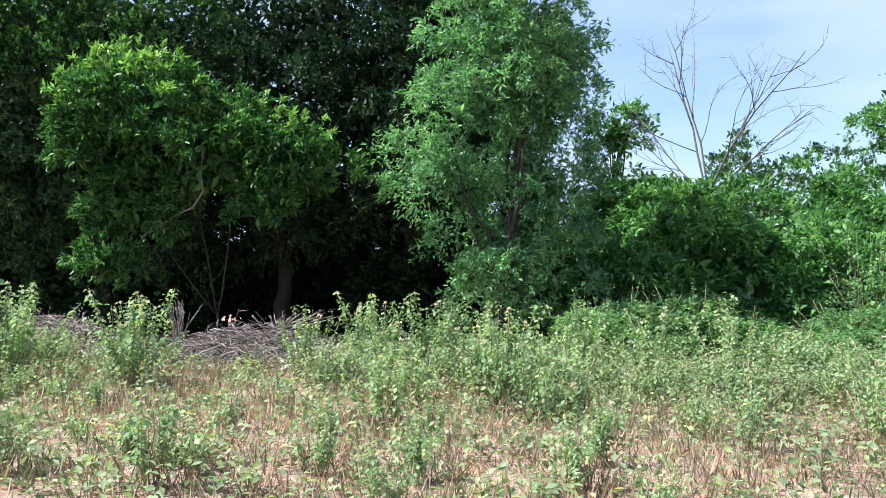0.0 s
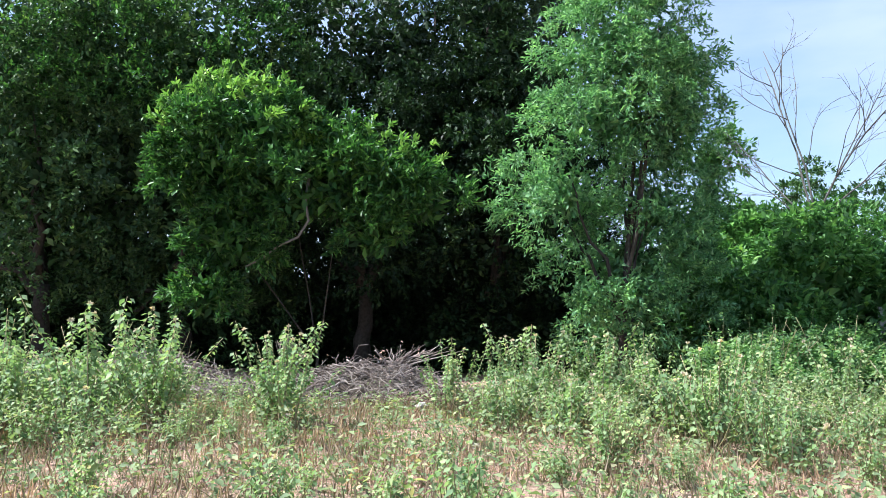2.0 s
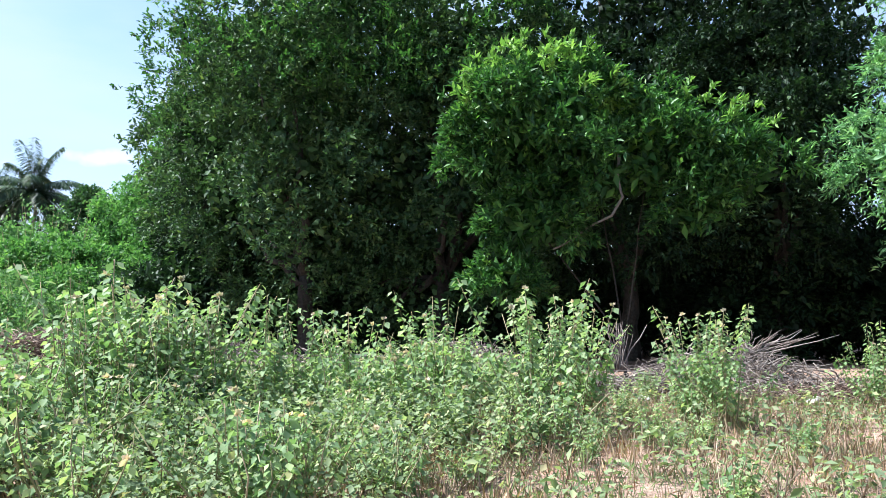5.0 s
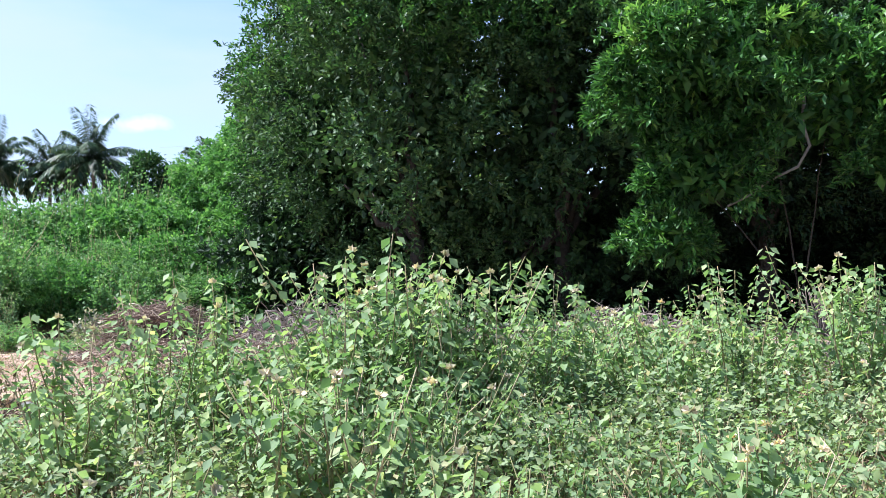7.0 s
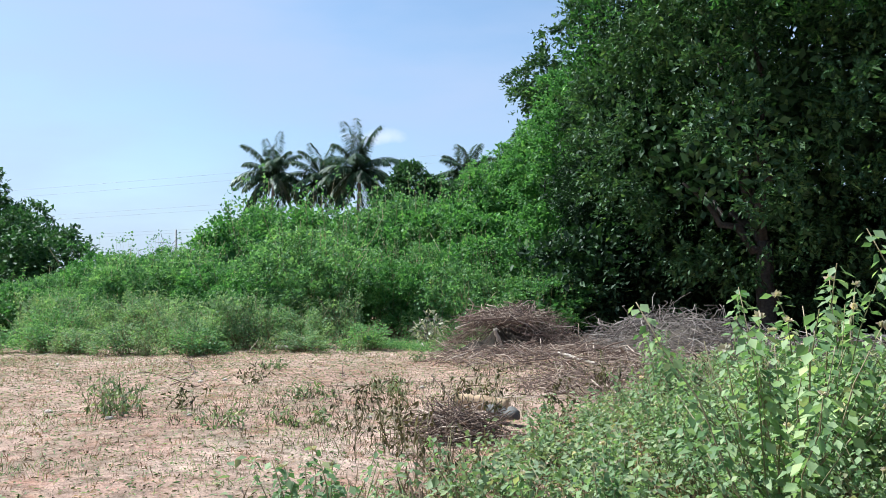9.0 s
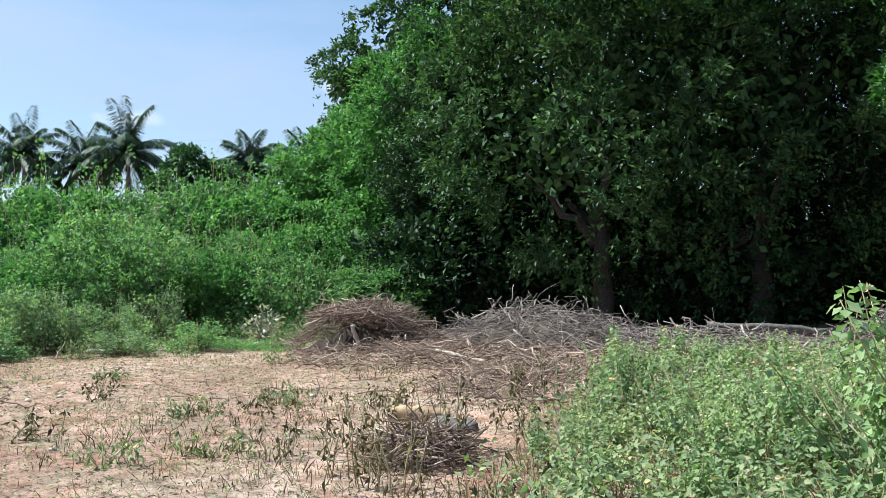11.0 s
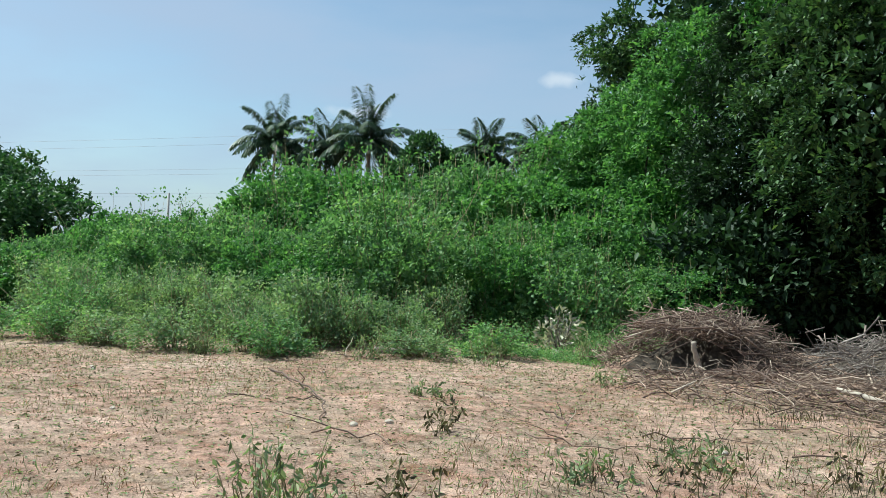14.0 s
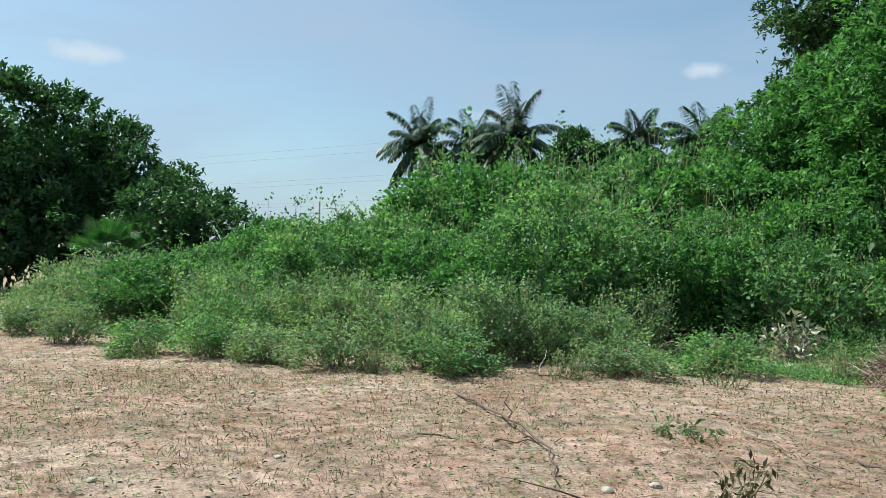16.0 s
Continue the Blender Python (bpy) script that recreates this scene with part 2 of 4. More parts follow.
def sprays(anchor, out, count, reach, length, width, droop=0.3, spread=0.9, flat=0.6):
    """Leaves set round short twigs that start at the anchors and grow outwards."""
    n = len(anchor)
    a, o = np.repeat(anchor, count, 0), np.repeat(unit(out), count, 0)
    s = np.tile(np.linspace(0.1, 1.0, count), n)[:, None] * (0.7 + 0.6 * rng.random((n * count, 1)))
    pos = a + o * s * reach + rng.normal(0, reach * 0.12, (n * count, 3))
    pos[:, 2] -= (droop * reach * s[:, 0] ** 2)
    axis = o * 0.55 + rng.normal(0, spread * 0.6, (n * count, 3))
    axis[:, 2] -= droop * 0.7
    nrm = rng.normal(0, 1 - flat, (n * count, 3)) + [0, 0, flat]
    k = 0.7 + 0.6 * rng.random(n * count)
    return leaves(pos, axis, nrm, length * k, width * k)


def stack(pieces):
    vs, ts, off = [], [], 0
    for v, t in pieces:
        vs.append(v)
        ts.append(t + off)
        off += len(v)
    return np.concatenate(vs), np.concatenate(ts)


def tube(points, radii, sides=6):
    p = np.asarray(points, float)
    r = np.broadcast_to(radii, len(p))
    tan = unit(np.gradient(p, axis=0))
    ref = np.array([0.0, 0, 1]) if abs(tan[0][2]) < 0.9 else np.array([1.0, 0, 0])
    u = unit(np.cross(tan, ref))
    w = np.cross(tan, u)
    a = np.linspace(0, 2 * np.pi, sides, endpoint=False)
    ring = p[:, None] + r[:, None, None] * (np.cos(a)[None, :, None] * u[:, None] + np.sin(a)[None, :, None] * w[:, None])
    v = np.concatenate([ring.reshape(-1, 3), p[:1], p[-1:]])
    t = []
    n = len(p)
    for i in range(n - 1):
        for j in range(sides):
            k = (j + 1) % sides
            a0, b0, c0, d0 = i * sides + j, i * sides + k, (i + 1) * sides + k, (i + 1) * sides + j
            t += [(a0, b0, c0), (a0, c0, d0)]
    for j in range(sides):
        k = (j + 1) % sides
        t += [(n * sides, k, j), (n * sides + 1, (n - 1) * sides + j, (n - 1) * sides + k)]
    return v, np.array(t)


def wiggle(a, b, n, amount, sag=0.0):
    """A crooked line from a to b."""
    a, b = np.asarray(a, float), np.asarray(b, float)
    s = np.linspace(0, 1, n)[:, None]
    p = a + (b - a) * s
    j = rng.normal(0, amount, (n, 3))
    j[0] = j[-1] = 0
    p += j
    p[:, 2] += sag * 4 * (s * (1 - s))[:, 0]
    return p


def part(name, vt, mat, parent, label=""):
    ob = new(name, tri_mesh(name, vt[0], vt[1], [mat]))
    ob.parent = parent
    return tagged(ob, label)


def smooth(ob):
    ob.data.polygons.foreach_set("use_smooth", np.ones(len(ob.data.polygons), bool))
    return ob


def thing(name, x, y, label, category, group="", z=0.0, kind=""):
    e = new(name)
    e.location = (x, y, z)
    e.empty_display_size = 0.2
    return tagged(e, label, category, group, kind)


def ground_z(x, y):
    return 0.05 * np.sin(x * 0.37 + 1.0) * np.cos(y * 0.31) + 0.03 * np.sin(x * 0.9 + y * 0.7)


def shell(center, radii, n, inner=0.72, low=-1.0):
    """Points in the outer layer of an ellipsoid, and the way outwards."""
    d = unit(rng.normal(0, 1, (int(n * 2.5) + 8, 3)))
    d = d[d[:, 2] > low][:n]
    k = inner + (1 - inner) * rng.random((len(d), 1)) ** 0.6
    return np.asarray(center) + d * k * np.asarray(radii), d


def crown_mesh(lobes, clumps, clump_size, per, count, reach, length, width, droop, low=-0.9, flat=0.72):
    """lobes: (centre, radii) of large masses; each carries domed tufts of sprays over a loose dark inner fill."""
    anchors, outs, fills = [], [], []
    vol = np.array([r[0] * r[1] + r[0] * r[2] + r[1] * r[2] for _, r in lobes])
    for (c, r), share in zip(lobes, vol / vol.sum()):
        centres, d = shell(c, r, max(2, int(clumps * share)), 0.6, low)
        for cc, dd in zip(centres, d):
            size = clump_size * (0.55 + 0.9 * rng.random())
            grow = unit(dd * 0.8 + [0, 0, 0.65])
            way = unit(rng.normal(0, 1, (per, 3)) + grow * 1.2)
            anchors.append(cc + way * (0.55 + 0.45 * rng.random((per, 1))) * size * [1, 1, 0.75])
            outs.append(way * 0.8 + grow * 0.35)
        n = max(4, int(clumps * share * per * count * 0.1))
        q = np.asarray(c) + unit(rng.normal(0, 1, (n, 3))) * np.asarray(r) * (0.15 + 0.6 * rng.random((n, 1)))
        fills.append(leaves(q, rng.normal(0, 1, (n, 3)), rng.normal(0, 1, (n, 3)), length * 2.0, width * 2.4))
    return stack([sprays(np.concatenate(anchors), np.concatenate(outs), count, reach, length, width, droop, 0.9, flat)] + fills)


def tree(name, x, y, label, lobes, mat, clumps, clump_size, per, count, reach, length, width, droop=0.35,
         trunk=0.2, fork=1.5, lean=(0, 0), bark=None, low=-0.9, group="", category="tree", limbs=7, flat=0.72):
    """A tapered trunk, limbs into the lobes and a crown of sprays. The lobes are given relative to the foot."""
    e = thing(name, x, y, label, category, group)
    bark = bark or BARK
    top = np.array([lean[0], lean[1], fork])
    smooth(part("trunk", tube(wiggle((0, 0, -0.2), top, 6, trunk * 0.25), np.linspace(trunk * 1.25, trunk * 0.8, 6), 8), bark, e))
    for i in range(limbs):
        c, r = lobes[i % len(lobes)]
        end = np.asarray(c) + unit(rng.normal(0, 1, 3)) * np.asarray(r) * 0.6
        end[2] = max(end[2], fork * 0.7)
        smooth(part("limb", tube(wiggle(top - [0, 0, 0.1], end, 8, 0.12 * trunk / 0.2), np.linspace(trunk * 0.6, trunk * 0.12, 8), 6), bark, e))
    part("crown", crown_mesh(lobes, clumps, clump_size, per, count, reach, length, width, droop, low, flat), mat, e)
    return e


# ---- ground ----
def build_ground():
    near = np.linspace(-1, 1, 161)
    g = np.sign(near) * (np.abs(near) * 30 + np.abs(near) ** 9 * 1500)
    xs, ys = g - 14, g + 12
    X, Y = np.meshgrid(xs, ys)
    fade = np.exp(-((X + 14) ** 2 + (Y - 12) ** 2) / 60 ** 2)
    Z = ground_z(X, Y) * fade
    v = np.stack([X, Y, Z], -1).reshape(-1, 3)
    i = (np.arange(160)[:, None] * 161 + np.arange(160)).ravel()[:, None]
    t = np.concatenate([i + [0, 1, 162], i + [0, 162, 161]], 1).reshape(-1, 3)
    ob = new("ground", tri_mesh("ground", v, t, [SOIL]))
    tagged(smooth(ob), "dry sandy reddish soil with sparse withered grass", "ground", kind="structure")


build_ground()

# ---- trees of the dark grove ----
DARK = dict(clumps=120, clump_size=0.95, per=20, count=7, reach=0.4, length=0.22, width=0.105, droop=0.25)
FINE = dict(clumps=210, clump_size=0.72, per=22, count=11, reach=0.34, length=0.155, width=0.075, droop=0.25)
GROVE = "trees of the dark grove"
for x, y, h, rx, ry, base in ((-17.2, 24.3, 12.5, 4.2, 4.0, 2.1), (-13.5, 25.5, 12.5, 4.4, 3.6, 2.2), (-8.5, 27.0, 13.0, 4.6, 3.6, 2.4),
                              (-4.6, 27.0, 12.5, 3.4, 3.2, 2.0), (-21.8, 27.4, 11.0, 2.2, 2.0, 2.2), (-20.0, 30.5, 13.0, 3.8, 3.8, 1.2), (-15.5, 32.0, 13.5, 5.0, 4.0, 1.0),
                              (-8.5, 34.0, 13.5, 5.0, 4.0, 0.8), (-4.4, 33.0, 11.5, 3.4, 3.6, 0.8)):
    lobes = [((0, 0, base + (h - base) * 0.3), (rx, ry, (h - base) * 0.34)), ((0.4, 0.3, base + (h - base) * 0.68), (rx * 0.9, ry * 0.9, (h - base) * 0.34))]
    if x == -13.5:
        lobes.append(((-0.6, 0.8, 1.7), (rx * 0.85, ry * 0.7, 1.5)))
    if y > 29:
        lobes.append(((0, 0, 3.4), (rx, ry * 0.8, 2.6)))
    # the two sunlit crowns take the lighter leaves, the others the shade-darkened ones
    grown = tree("grove_tree", x, y, "tall dense dark-green broadleaf tree of the grove, light and shade put into leaf colour", lobes, L_GROVE_LIGHTER if x in (-13.5, -17.2) else L_GROVE_SHADED,
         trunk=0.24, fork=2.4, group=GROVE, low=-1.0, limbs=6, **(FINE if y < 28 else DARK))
    # lighter leaf colour on the upper front stands in for sunlit tufts
    if x in (-17.2, -13.5):
        at, way = shell((-0.3, -0.4, 7.2), (rx * 0.98, ry * 0.98, 4.6), 260, 0.9, -0.1)
        at, way = at[way[:, 1] < 0.3], way[way[:, 1] < 0.3]
        at, way = np.repeat(at, 5, 0) + rng.normal(0, 0.2, (5 * len(at), 3)), np.repeat(way, 5, 0) + [0, 0, 0.5]
        tagged(part("lighter_foliage", sprays(at, way, 10, 0.25, 0.15, 0.065, 0.1, 0.8, 0.7), L_BUSH, grown, "lighter green sprays on the upper crown in place of sunlit tufts"), kind="stuff")
# low growth added to block bright gaps behind the grove, leaves coloured shade-dark
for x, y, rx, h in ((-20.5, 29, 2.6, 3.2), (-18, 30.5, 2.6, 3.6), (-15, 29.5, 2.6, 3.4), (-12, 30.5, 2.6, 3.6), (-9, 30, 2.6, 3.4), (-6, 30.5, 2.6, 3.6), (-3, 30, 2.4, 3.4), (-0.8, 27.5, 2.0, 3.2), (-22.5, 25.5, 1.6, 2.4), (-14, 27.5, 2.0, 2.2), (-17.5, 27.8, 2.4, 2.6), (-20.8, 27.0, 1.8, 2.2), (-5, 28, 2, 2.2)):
    tree("undergrowth_filler", x, y, "shrub added to close the back of the grove, shade put into leaf colour", [((0, 0, h * 0.46), (rx, 1.4, h * 0.5))], L_GROVE_SHADED,
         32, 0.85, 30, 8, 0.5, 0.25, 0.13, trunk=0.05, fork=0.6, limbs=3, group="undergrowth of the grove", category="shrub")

# the lit bush in front of the grove
bush = tree("spreading_bush", -7.9, 20.6, "large rounded bush with bright green leafy tips before the grove",
     [((-1.4, -1.3, 5.15), (1.6, 1.2, 1.0)), ((-2.4, -1.0, 4.5), (0.85, 0.9, 0.75)), ((0.2, -0.8, 4.4), (1.6, 1.2, 1.05)), ((2.0, -0.4, 4.0), (1.2, 1.0, 0.75)),
      ((-1.5, -1.0, 3.2), (1.05, 0.8, 0.75)), ((1.5, -0.9, 3.2), (0.55, 0.6, 0.4)), ((-2.3, -0.6, 2.0), (0.6, 0.6, 0.55))],
     L_BUSH, 135, 0.42, 18, 15, 0.2, 0.165, 0.06, 0.1, trunk=0.035, fork=0.9, low=-0.7, limbs=3, category="bush", flat=0.65)

tip_at, tip_out = shell((-1.4, -1.5, 5.2), (1.75, 1.25, 1.25), 34, 0.92, 0.1)
more_at, more_out = shell((0.9, -0.9, 4.35), (2.1, 1.2, 1.1), 12, 0.92, 0.25)
tip_at, tip_out = np.concatenate([tip_at, more_at]), np.concatenate([tip_out, more_out])
fan_at, fan_out = np.repeat(tip_at, 4, 0) + rng.normal(0, 0.12, (4 * len(tip_at), 3)), np.repeat(tip_out, 4, 0) + [0, 0, 0.5]
tagged(part("lighter_foliage", sprays(fan_at, fan_out, 12, 0.16, 0.165, 0.06, 0.05, 0.8, 0.7), L_TIP, bush, "fresh yellow-green shoots on the bush"), kind="stuff")

smooth(part("branch", tube([(0.15, -1.35, 4.4), (0.1, -1.4, 3.9), (0.2, -1.45, 3.5), (0.0, -1.5, 3.15), (-0.45, -1.5, 2.95), (-0.8, -1.45, 2.7), (-1.15, -1.4, 2.55)],
                              np.linspace(0.035, 0.018, 7), 6), LIMBWOOD, bush, "pale bare crooked branch"))

# the slender-leaved tree
tree("slender_leaved_tree", -1.3, 20.3, "upright tree with slender pale green drooping leaves",
     [((0.1, 0.5, 2.2), (1.8, 1.1, 1.6)), ((-1.3, 0.0, 4.2), (1.05, 1.1, 0.95)), ((0.8, 0.4, 3.9), (1.1, 1.0, 1.2)), ((-0.2, -0.2, 5.8), (1.55, 1.4, 1.1)),
      ((0.0, -0.2, 7.3), (1.5, 1.3, 1.1)), ((0.3, 0.0, 8.9), (1.15, 1.1, 1.1)), ((0.95, 0.1, 5.7), (0.9, 0.9, 1.1)), ((0.95, 0.0, 7.2), (0.8, 0.8, 0.9))],
     L_ASH, 175, 0.43, 21, 14, 0.28, 0.125, 0.04, 0.3, trunk=0.1, fork=1.6, low=-1.0, limbs=10, flat=0.65)

# bright trees at the grove's edge
for x, y, lobes in ((-30.2, 33.0, [((-0.4, -0.2, 3.6), (2.2, 1.9, 2.4)), ((0.1, 0.2, 5.9), (1.8, 1.7, 1.5)), ((-2.2, -0.6, 2.6), (1.6, 1.5, 1.9))]),
                    (-27.6, 33.4, [((-0.2, 0, 6.5), (1.9, 1.8, 1.8)), ((0, -0.2, 3.4), (2.4, 2.0, 2.6))]),
                    (-26.0, 29.8, [((-0.1, 0, 3.0), (2.0, 1.8, 2.3)), ((0.3, 0.3, 5.9), (1.6, 1.6, 1.7)), ((0.6, 0.8, 7.9), (1.4, 1.4, 1.3))]),
                    (-29.0, 27.5, [((0, 0, 2.0), (2.3, 2.0, 1.9))])):
    tree("edge_tree", x, y, "leafy bright green tree at the edge of the grove", lobes, L_MID, 125, 0.6, 20, 9, 0.3, 0.17, 0.085, 0.35,
         trunk=0.14, fork=1.2, group="bright trees at the grove's edge", low=-0.8)
tree("edge_tree", -29.6, 37.0, "dense dark green tree rising behind the brighter ones", [((-0.2, 0, 6.5), (2.4, 2.2, 3.2)), ((-1.0, 0, 10.1), (1.45, 1.5, 1.5)), ((2.2, -0.4, 11.2), (2.4, 2.0, 2.6))],
     L_GROVE_LIGHTER, 130, 0.7, 20, 9, 0.34, 0.2, 0.1, 0.3, trunk=0.2, fork=2.5, low=-0.8)

# trees and shrubs beyond the dead tree
for x, y, lobes, mat in ((3.2, 26.4, [((0, 0, 2.4), (2.2, 1.8, 2.2))], L_MID), (7.5, 27.5, [((0, 0, 2.6), (3.0, 2.0, 2.5))], L_MID),
                         (11.2, 30.5, [((0, 0, 3.4), (2.6, 2.0, 3.2)), ((0.3, 0, 7.6), (1.7, 1.6, 1.7))], L_MID), (1.7, 27.6, [((0, 0, 6.2), (0.55, 0.5, 0.6)), ((0.3, 0, 3), (1.3, 1, 2))], L_MID), (9.6, 41.0, [((0, 0, 5.0), (4.6, 3, 3.9))], L_FAR),
                         (1.7, 22.2, [((0, 0, 1.1), (1.4, 1.2, 1.2))], L_MID), (3.3, 22.9, [((0, 0, 1.8), (1.6, 1.3, 1.9))], L_MID), (0.2, 23.5, [((0, 0, 1.3), (1.5, 1.2, 1.4))], L_FAR), (1.8, 31.0, [((0, 0, 2.5), (2.4, 2.0, 2.4))], L_FAR), (6.0, 22.5, [((0, 0, 1.4), (2.6, 1.6, 1.5))], L_MID),
                         (10.0, 22.0, [((0, 0, 1.8), (2.8, 1.8, 1.9))], L_MID), (15.0, 30.0, [((0, 0, 4), (3.5, 2.5, 4))], L_FAR)):
    tree("leafy_tree", x, y, "leafy green tree behind the weeds in sunlight", lobes, mat, 60, 0.55, 20, 9, 0.34, 0.19, 0.09, 0.35,
         trunk=0.12, fork=1.0, group="trees beyond the dead tree", low=-0.8)


def dead_tree():
    dead = np.random.default_rng(11)
    e = thing("dead_tree", 3.75, 25.5, "bare grey dead tree with thin forked branches", "tree")
    smooth(part("trunk", tube(wiggle((0, 0, -0.2), (0.2, 0, 4.3), 8, 0.05), np.linspace(0.11, 0.06, 8), 8), GREYBARK, e))

    def limb(a, d, length, r, level, parent):
        d = unit(np.asarray(d, float))
        pts = [np.asarray(a, float)]
        for i in range(7):
            d = unit(d + dead.normal(0, 0.07, 3))
            pts.append(pts[-1] + d * length / 7)
        ob = smooth(part("limb" if level == 0 else "branch", tube(pts, np.linspace(r, r * 0.35, 8), 5), GREYBARK, parent))
        if level < 1:
            for k in (2, 3, 4, 5, 6):
                twigs(pts[k], unit(d + dead.normal(0, 0.6, 3) * [1, 0.4, 0.7]), length * (0.55 - 0.05 * k), r * 0.45, ob)

    def twigs(a, d, length, r, parent):
        pieces, todo = [], [(a, d, length, r, 0)]
        while todo:
            a, d, length, r, lev = todo.pop()
            pts = [np.asarray(a, float)]
            for i in range(5):
                d = unit(d + dead.normal(0, 0.12, 3) + [0, 0, 0.05])
                pts.append(pts[-1] + d * length / 5)
            pieces.append(tube(pts, np.linspace(r, r * 0.4, 6), 4))
            if lev < 2:
                for k in (2, 4):
                    todo.append((pts[k], unit(d + dead.normal(0, 0.6, 3) * [1, 0.5, 0.8]), length * 0.55, r * 0.55, lev + 1))
        part("branch", stack(pieces), GREYBARK, parent)

    for a, tip, r in (((0.15, 0, 4.1), (-0.6, 0.3, 8.7), 0.036), ((0.2, 0, 4.2), (1.2, -0.2, 8.4), 0.034), ((0.2, 0, 4.25), (2.6, 0.3, 6.9), 0.028), ((0.15, 0, 4.0), (-2.2, 0.2, 7.1), 0.026),
                      ((0.2, 0, 4.3), (-0.1, 0.2, 9.1), 0.032), ((0.2, 0, 4.25), (1.9, 0, 8.1), 0.026), ((0.15, 0, 4.0), (-2.0, 0.1, 5.8), 0.02), ((0.12, 0, 2.4), (2.8, -0.6, 3.6), 0.022),
                      ((0.1, 0, 1.8), (-1.6, -0.5, 2.3), 0.018)):
        way = np.subtract(tip, a)
        limb(a, way, float(np.linalg.norm(way)) * 1.03, r, 0, e)


dead_tree()


def fence_post():
    bm = bmesh.new()
    bmesh.ops.create_cube(bm, size=1, matrix=Matrix.Diagonal((0.13, 0.13, 1.95, 1)))
    bmesh.ops.bevel(bm, geom=bm.edges[:], offset=0.015, segments=2, affect='EDGES')
    me = bpy.data.meshes.new("fence_post")
    bm.to_mesh(me)
    me.materials.append(CONCRETE)
    ob = new("fence_post", me)
    ob.location = (4.2, 21.8, 0.95)
    tagged(ob, "weathered grey concrete fence post among weeds", "post")


fence_post()

# ---- far trees, palms, pole and wires ----
tree("spreading_tree", -63.0, 18.5, "broad dark-green spreading tree beyond the clearing",
     [((0, 0, 6.0), (7.6, 7.2, 3.9)), ((1.5, 5.4, 4.6), (5.0, 4.4, 3.0)), ((2.0, 0, 3.6), (5.0, 6.5, 2.6)), ((0, -7, 6.0), (7, 6, 4.2))], L_FAR, 260, 1.15, 32, 9, 0.5, 0.3, 0.15, 0.3, trunk=0.5, fork=3, limbs=9, low=-0.6)
for x, y, r, h in ((-51.5, 23.0, 3.2, 4.6), (-56.5, 18.0, 3.2, 4.6), (-50, 28, 2.4, 2.4), (-60, 32, 4, 2.6), (-53, 33, 3, 2.2), (-66, 40, 6, 3.0)):
    tree("round_shrub", x, y, "round dark-green leafy shrub beyond the thicket", [((0, 0, h * 0.5), (r, r * 0.8, h * 0.5))], L_FAR if h > 4 else L_THICK, 34, 0.75, 32, 8, 0.45, 0.24, 0.13, 0.3,
         trunk=0.1, fork=0.8, limbs=3, group="shrubs beyond the thicket", category="shrub", low=-0.6)
tree("round_tree", -61.0, 64.8, "rounded grey-green tree standing among palms", [((0, 0, 8.3), (3.0, 3, 3.8)), ((2.8, 0.5, 7), (3.0, 3, 3.0))], L_FAR, 70, 1.0, 34, 8, 0.8, 0.42, 0.2, 0.3, trunk=0.3, fork=3)
for x, y, r, h in ((-74, 66, 7, 6.5), (-64, 70, 7, 6.5), (-54, 70, 7, 7.5), (-45, 66, 6, 8), (-84, 66, 6, 5.5), (-40, 46, 5, 6.0)):
    tree("far_tree", x, y, "distant leafy green tree under the palms", [((0, 0, h * 0.5), (r, 3, h * 0.5))], L_FAR, 34, 1.2, 26, 8, 0.8, 0.48, 0.25, 0.3,
         trunk=0.2, fork=1.5, limbs=3, group="trees under the palms", low=-0.6)


def palm(x, y, crown_z, frond, n=30, lean=0.2):
    e = thing("coconut_palm", x, y, "tall coconut palm with drooping feathery fronds", "palm", "coconut palms")
    top = np.array([lean, 0.2, crown_z])
    smooth(part("trunk", tube(wiggle((0, 0, -0.2), top, 9, 0.06), np.linspace(0.24, 0.14, 9), 8), PALMBARK, e))
    for i in range(n):
        a = i * 2.39996 + rng.random() * 0.4
        up = 1.38 - 2.15 * (i / n) + rng.normal(0, 0.12)
        bend = 0.045 + 0.05 * rng.random()
        h = np.array([math.cos(a), math.sin(a), 0])
        d, p, pts = unit(h * math.cos(up) + np.array([0, 0, math.sin(up)])), top.copy(), []
        length = frond * (0.85 + 0.4 * rng.random())
        for k in range(13):
            pts.append(p.copy())
            p = p + d * length / 12
            d = unit(d + np.array([0, 0, -bend - 0.011 * k]))
        pts = np.array(pts)
        s = np.repeat(np.linspace(1.0, 12, 64), 2)
        lo = np.minimum(s.astype(int), 11)
        base = pts[lo] + (pts[lo + 1] - pts[lo]) * (s - lo)[:, None]
        tan = unit(pts[lo + 1] - pts[lo])
        side = unit(np.cross(tan, [0, 0, 1.0])) * np.tile([1, -1], 64)[:, None]
        axis = side * 0.75 + tan * 0.5 + np.array([0, 0, -0.75]) + rng.normal(0, 0.13, (128, 3))
        L = 1.15 * frond / 4 * (0.35 + 0.65 * np.sin(np.pi * np.clip(s / 12.5, 0.05, 1)) ** 0.7)
        frond_vt = stack([tube(pts, np.linspace(0.05, 0.012, 13), 4), leaves(base, axis, np.tile([0, 0, 1.0], (128, 1)), L, 0.15, 0.03)])
        part("frond", frond_vt, L_PALM, e)


for args in ((-81.0, 64.2, 13.5, 4.5), (-75.5, 66.2, 12.8, 4.0), (-69.6, 65.6, 13.3, 4.6), (-58.9, 69.8, 12.0, 3.6), (-50.6, 66.0, 10.9, 3.6)):
    palm(*args)


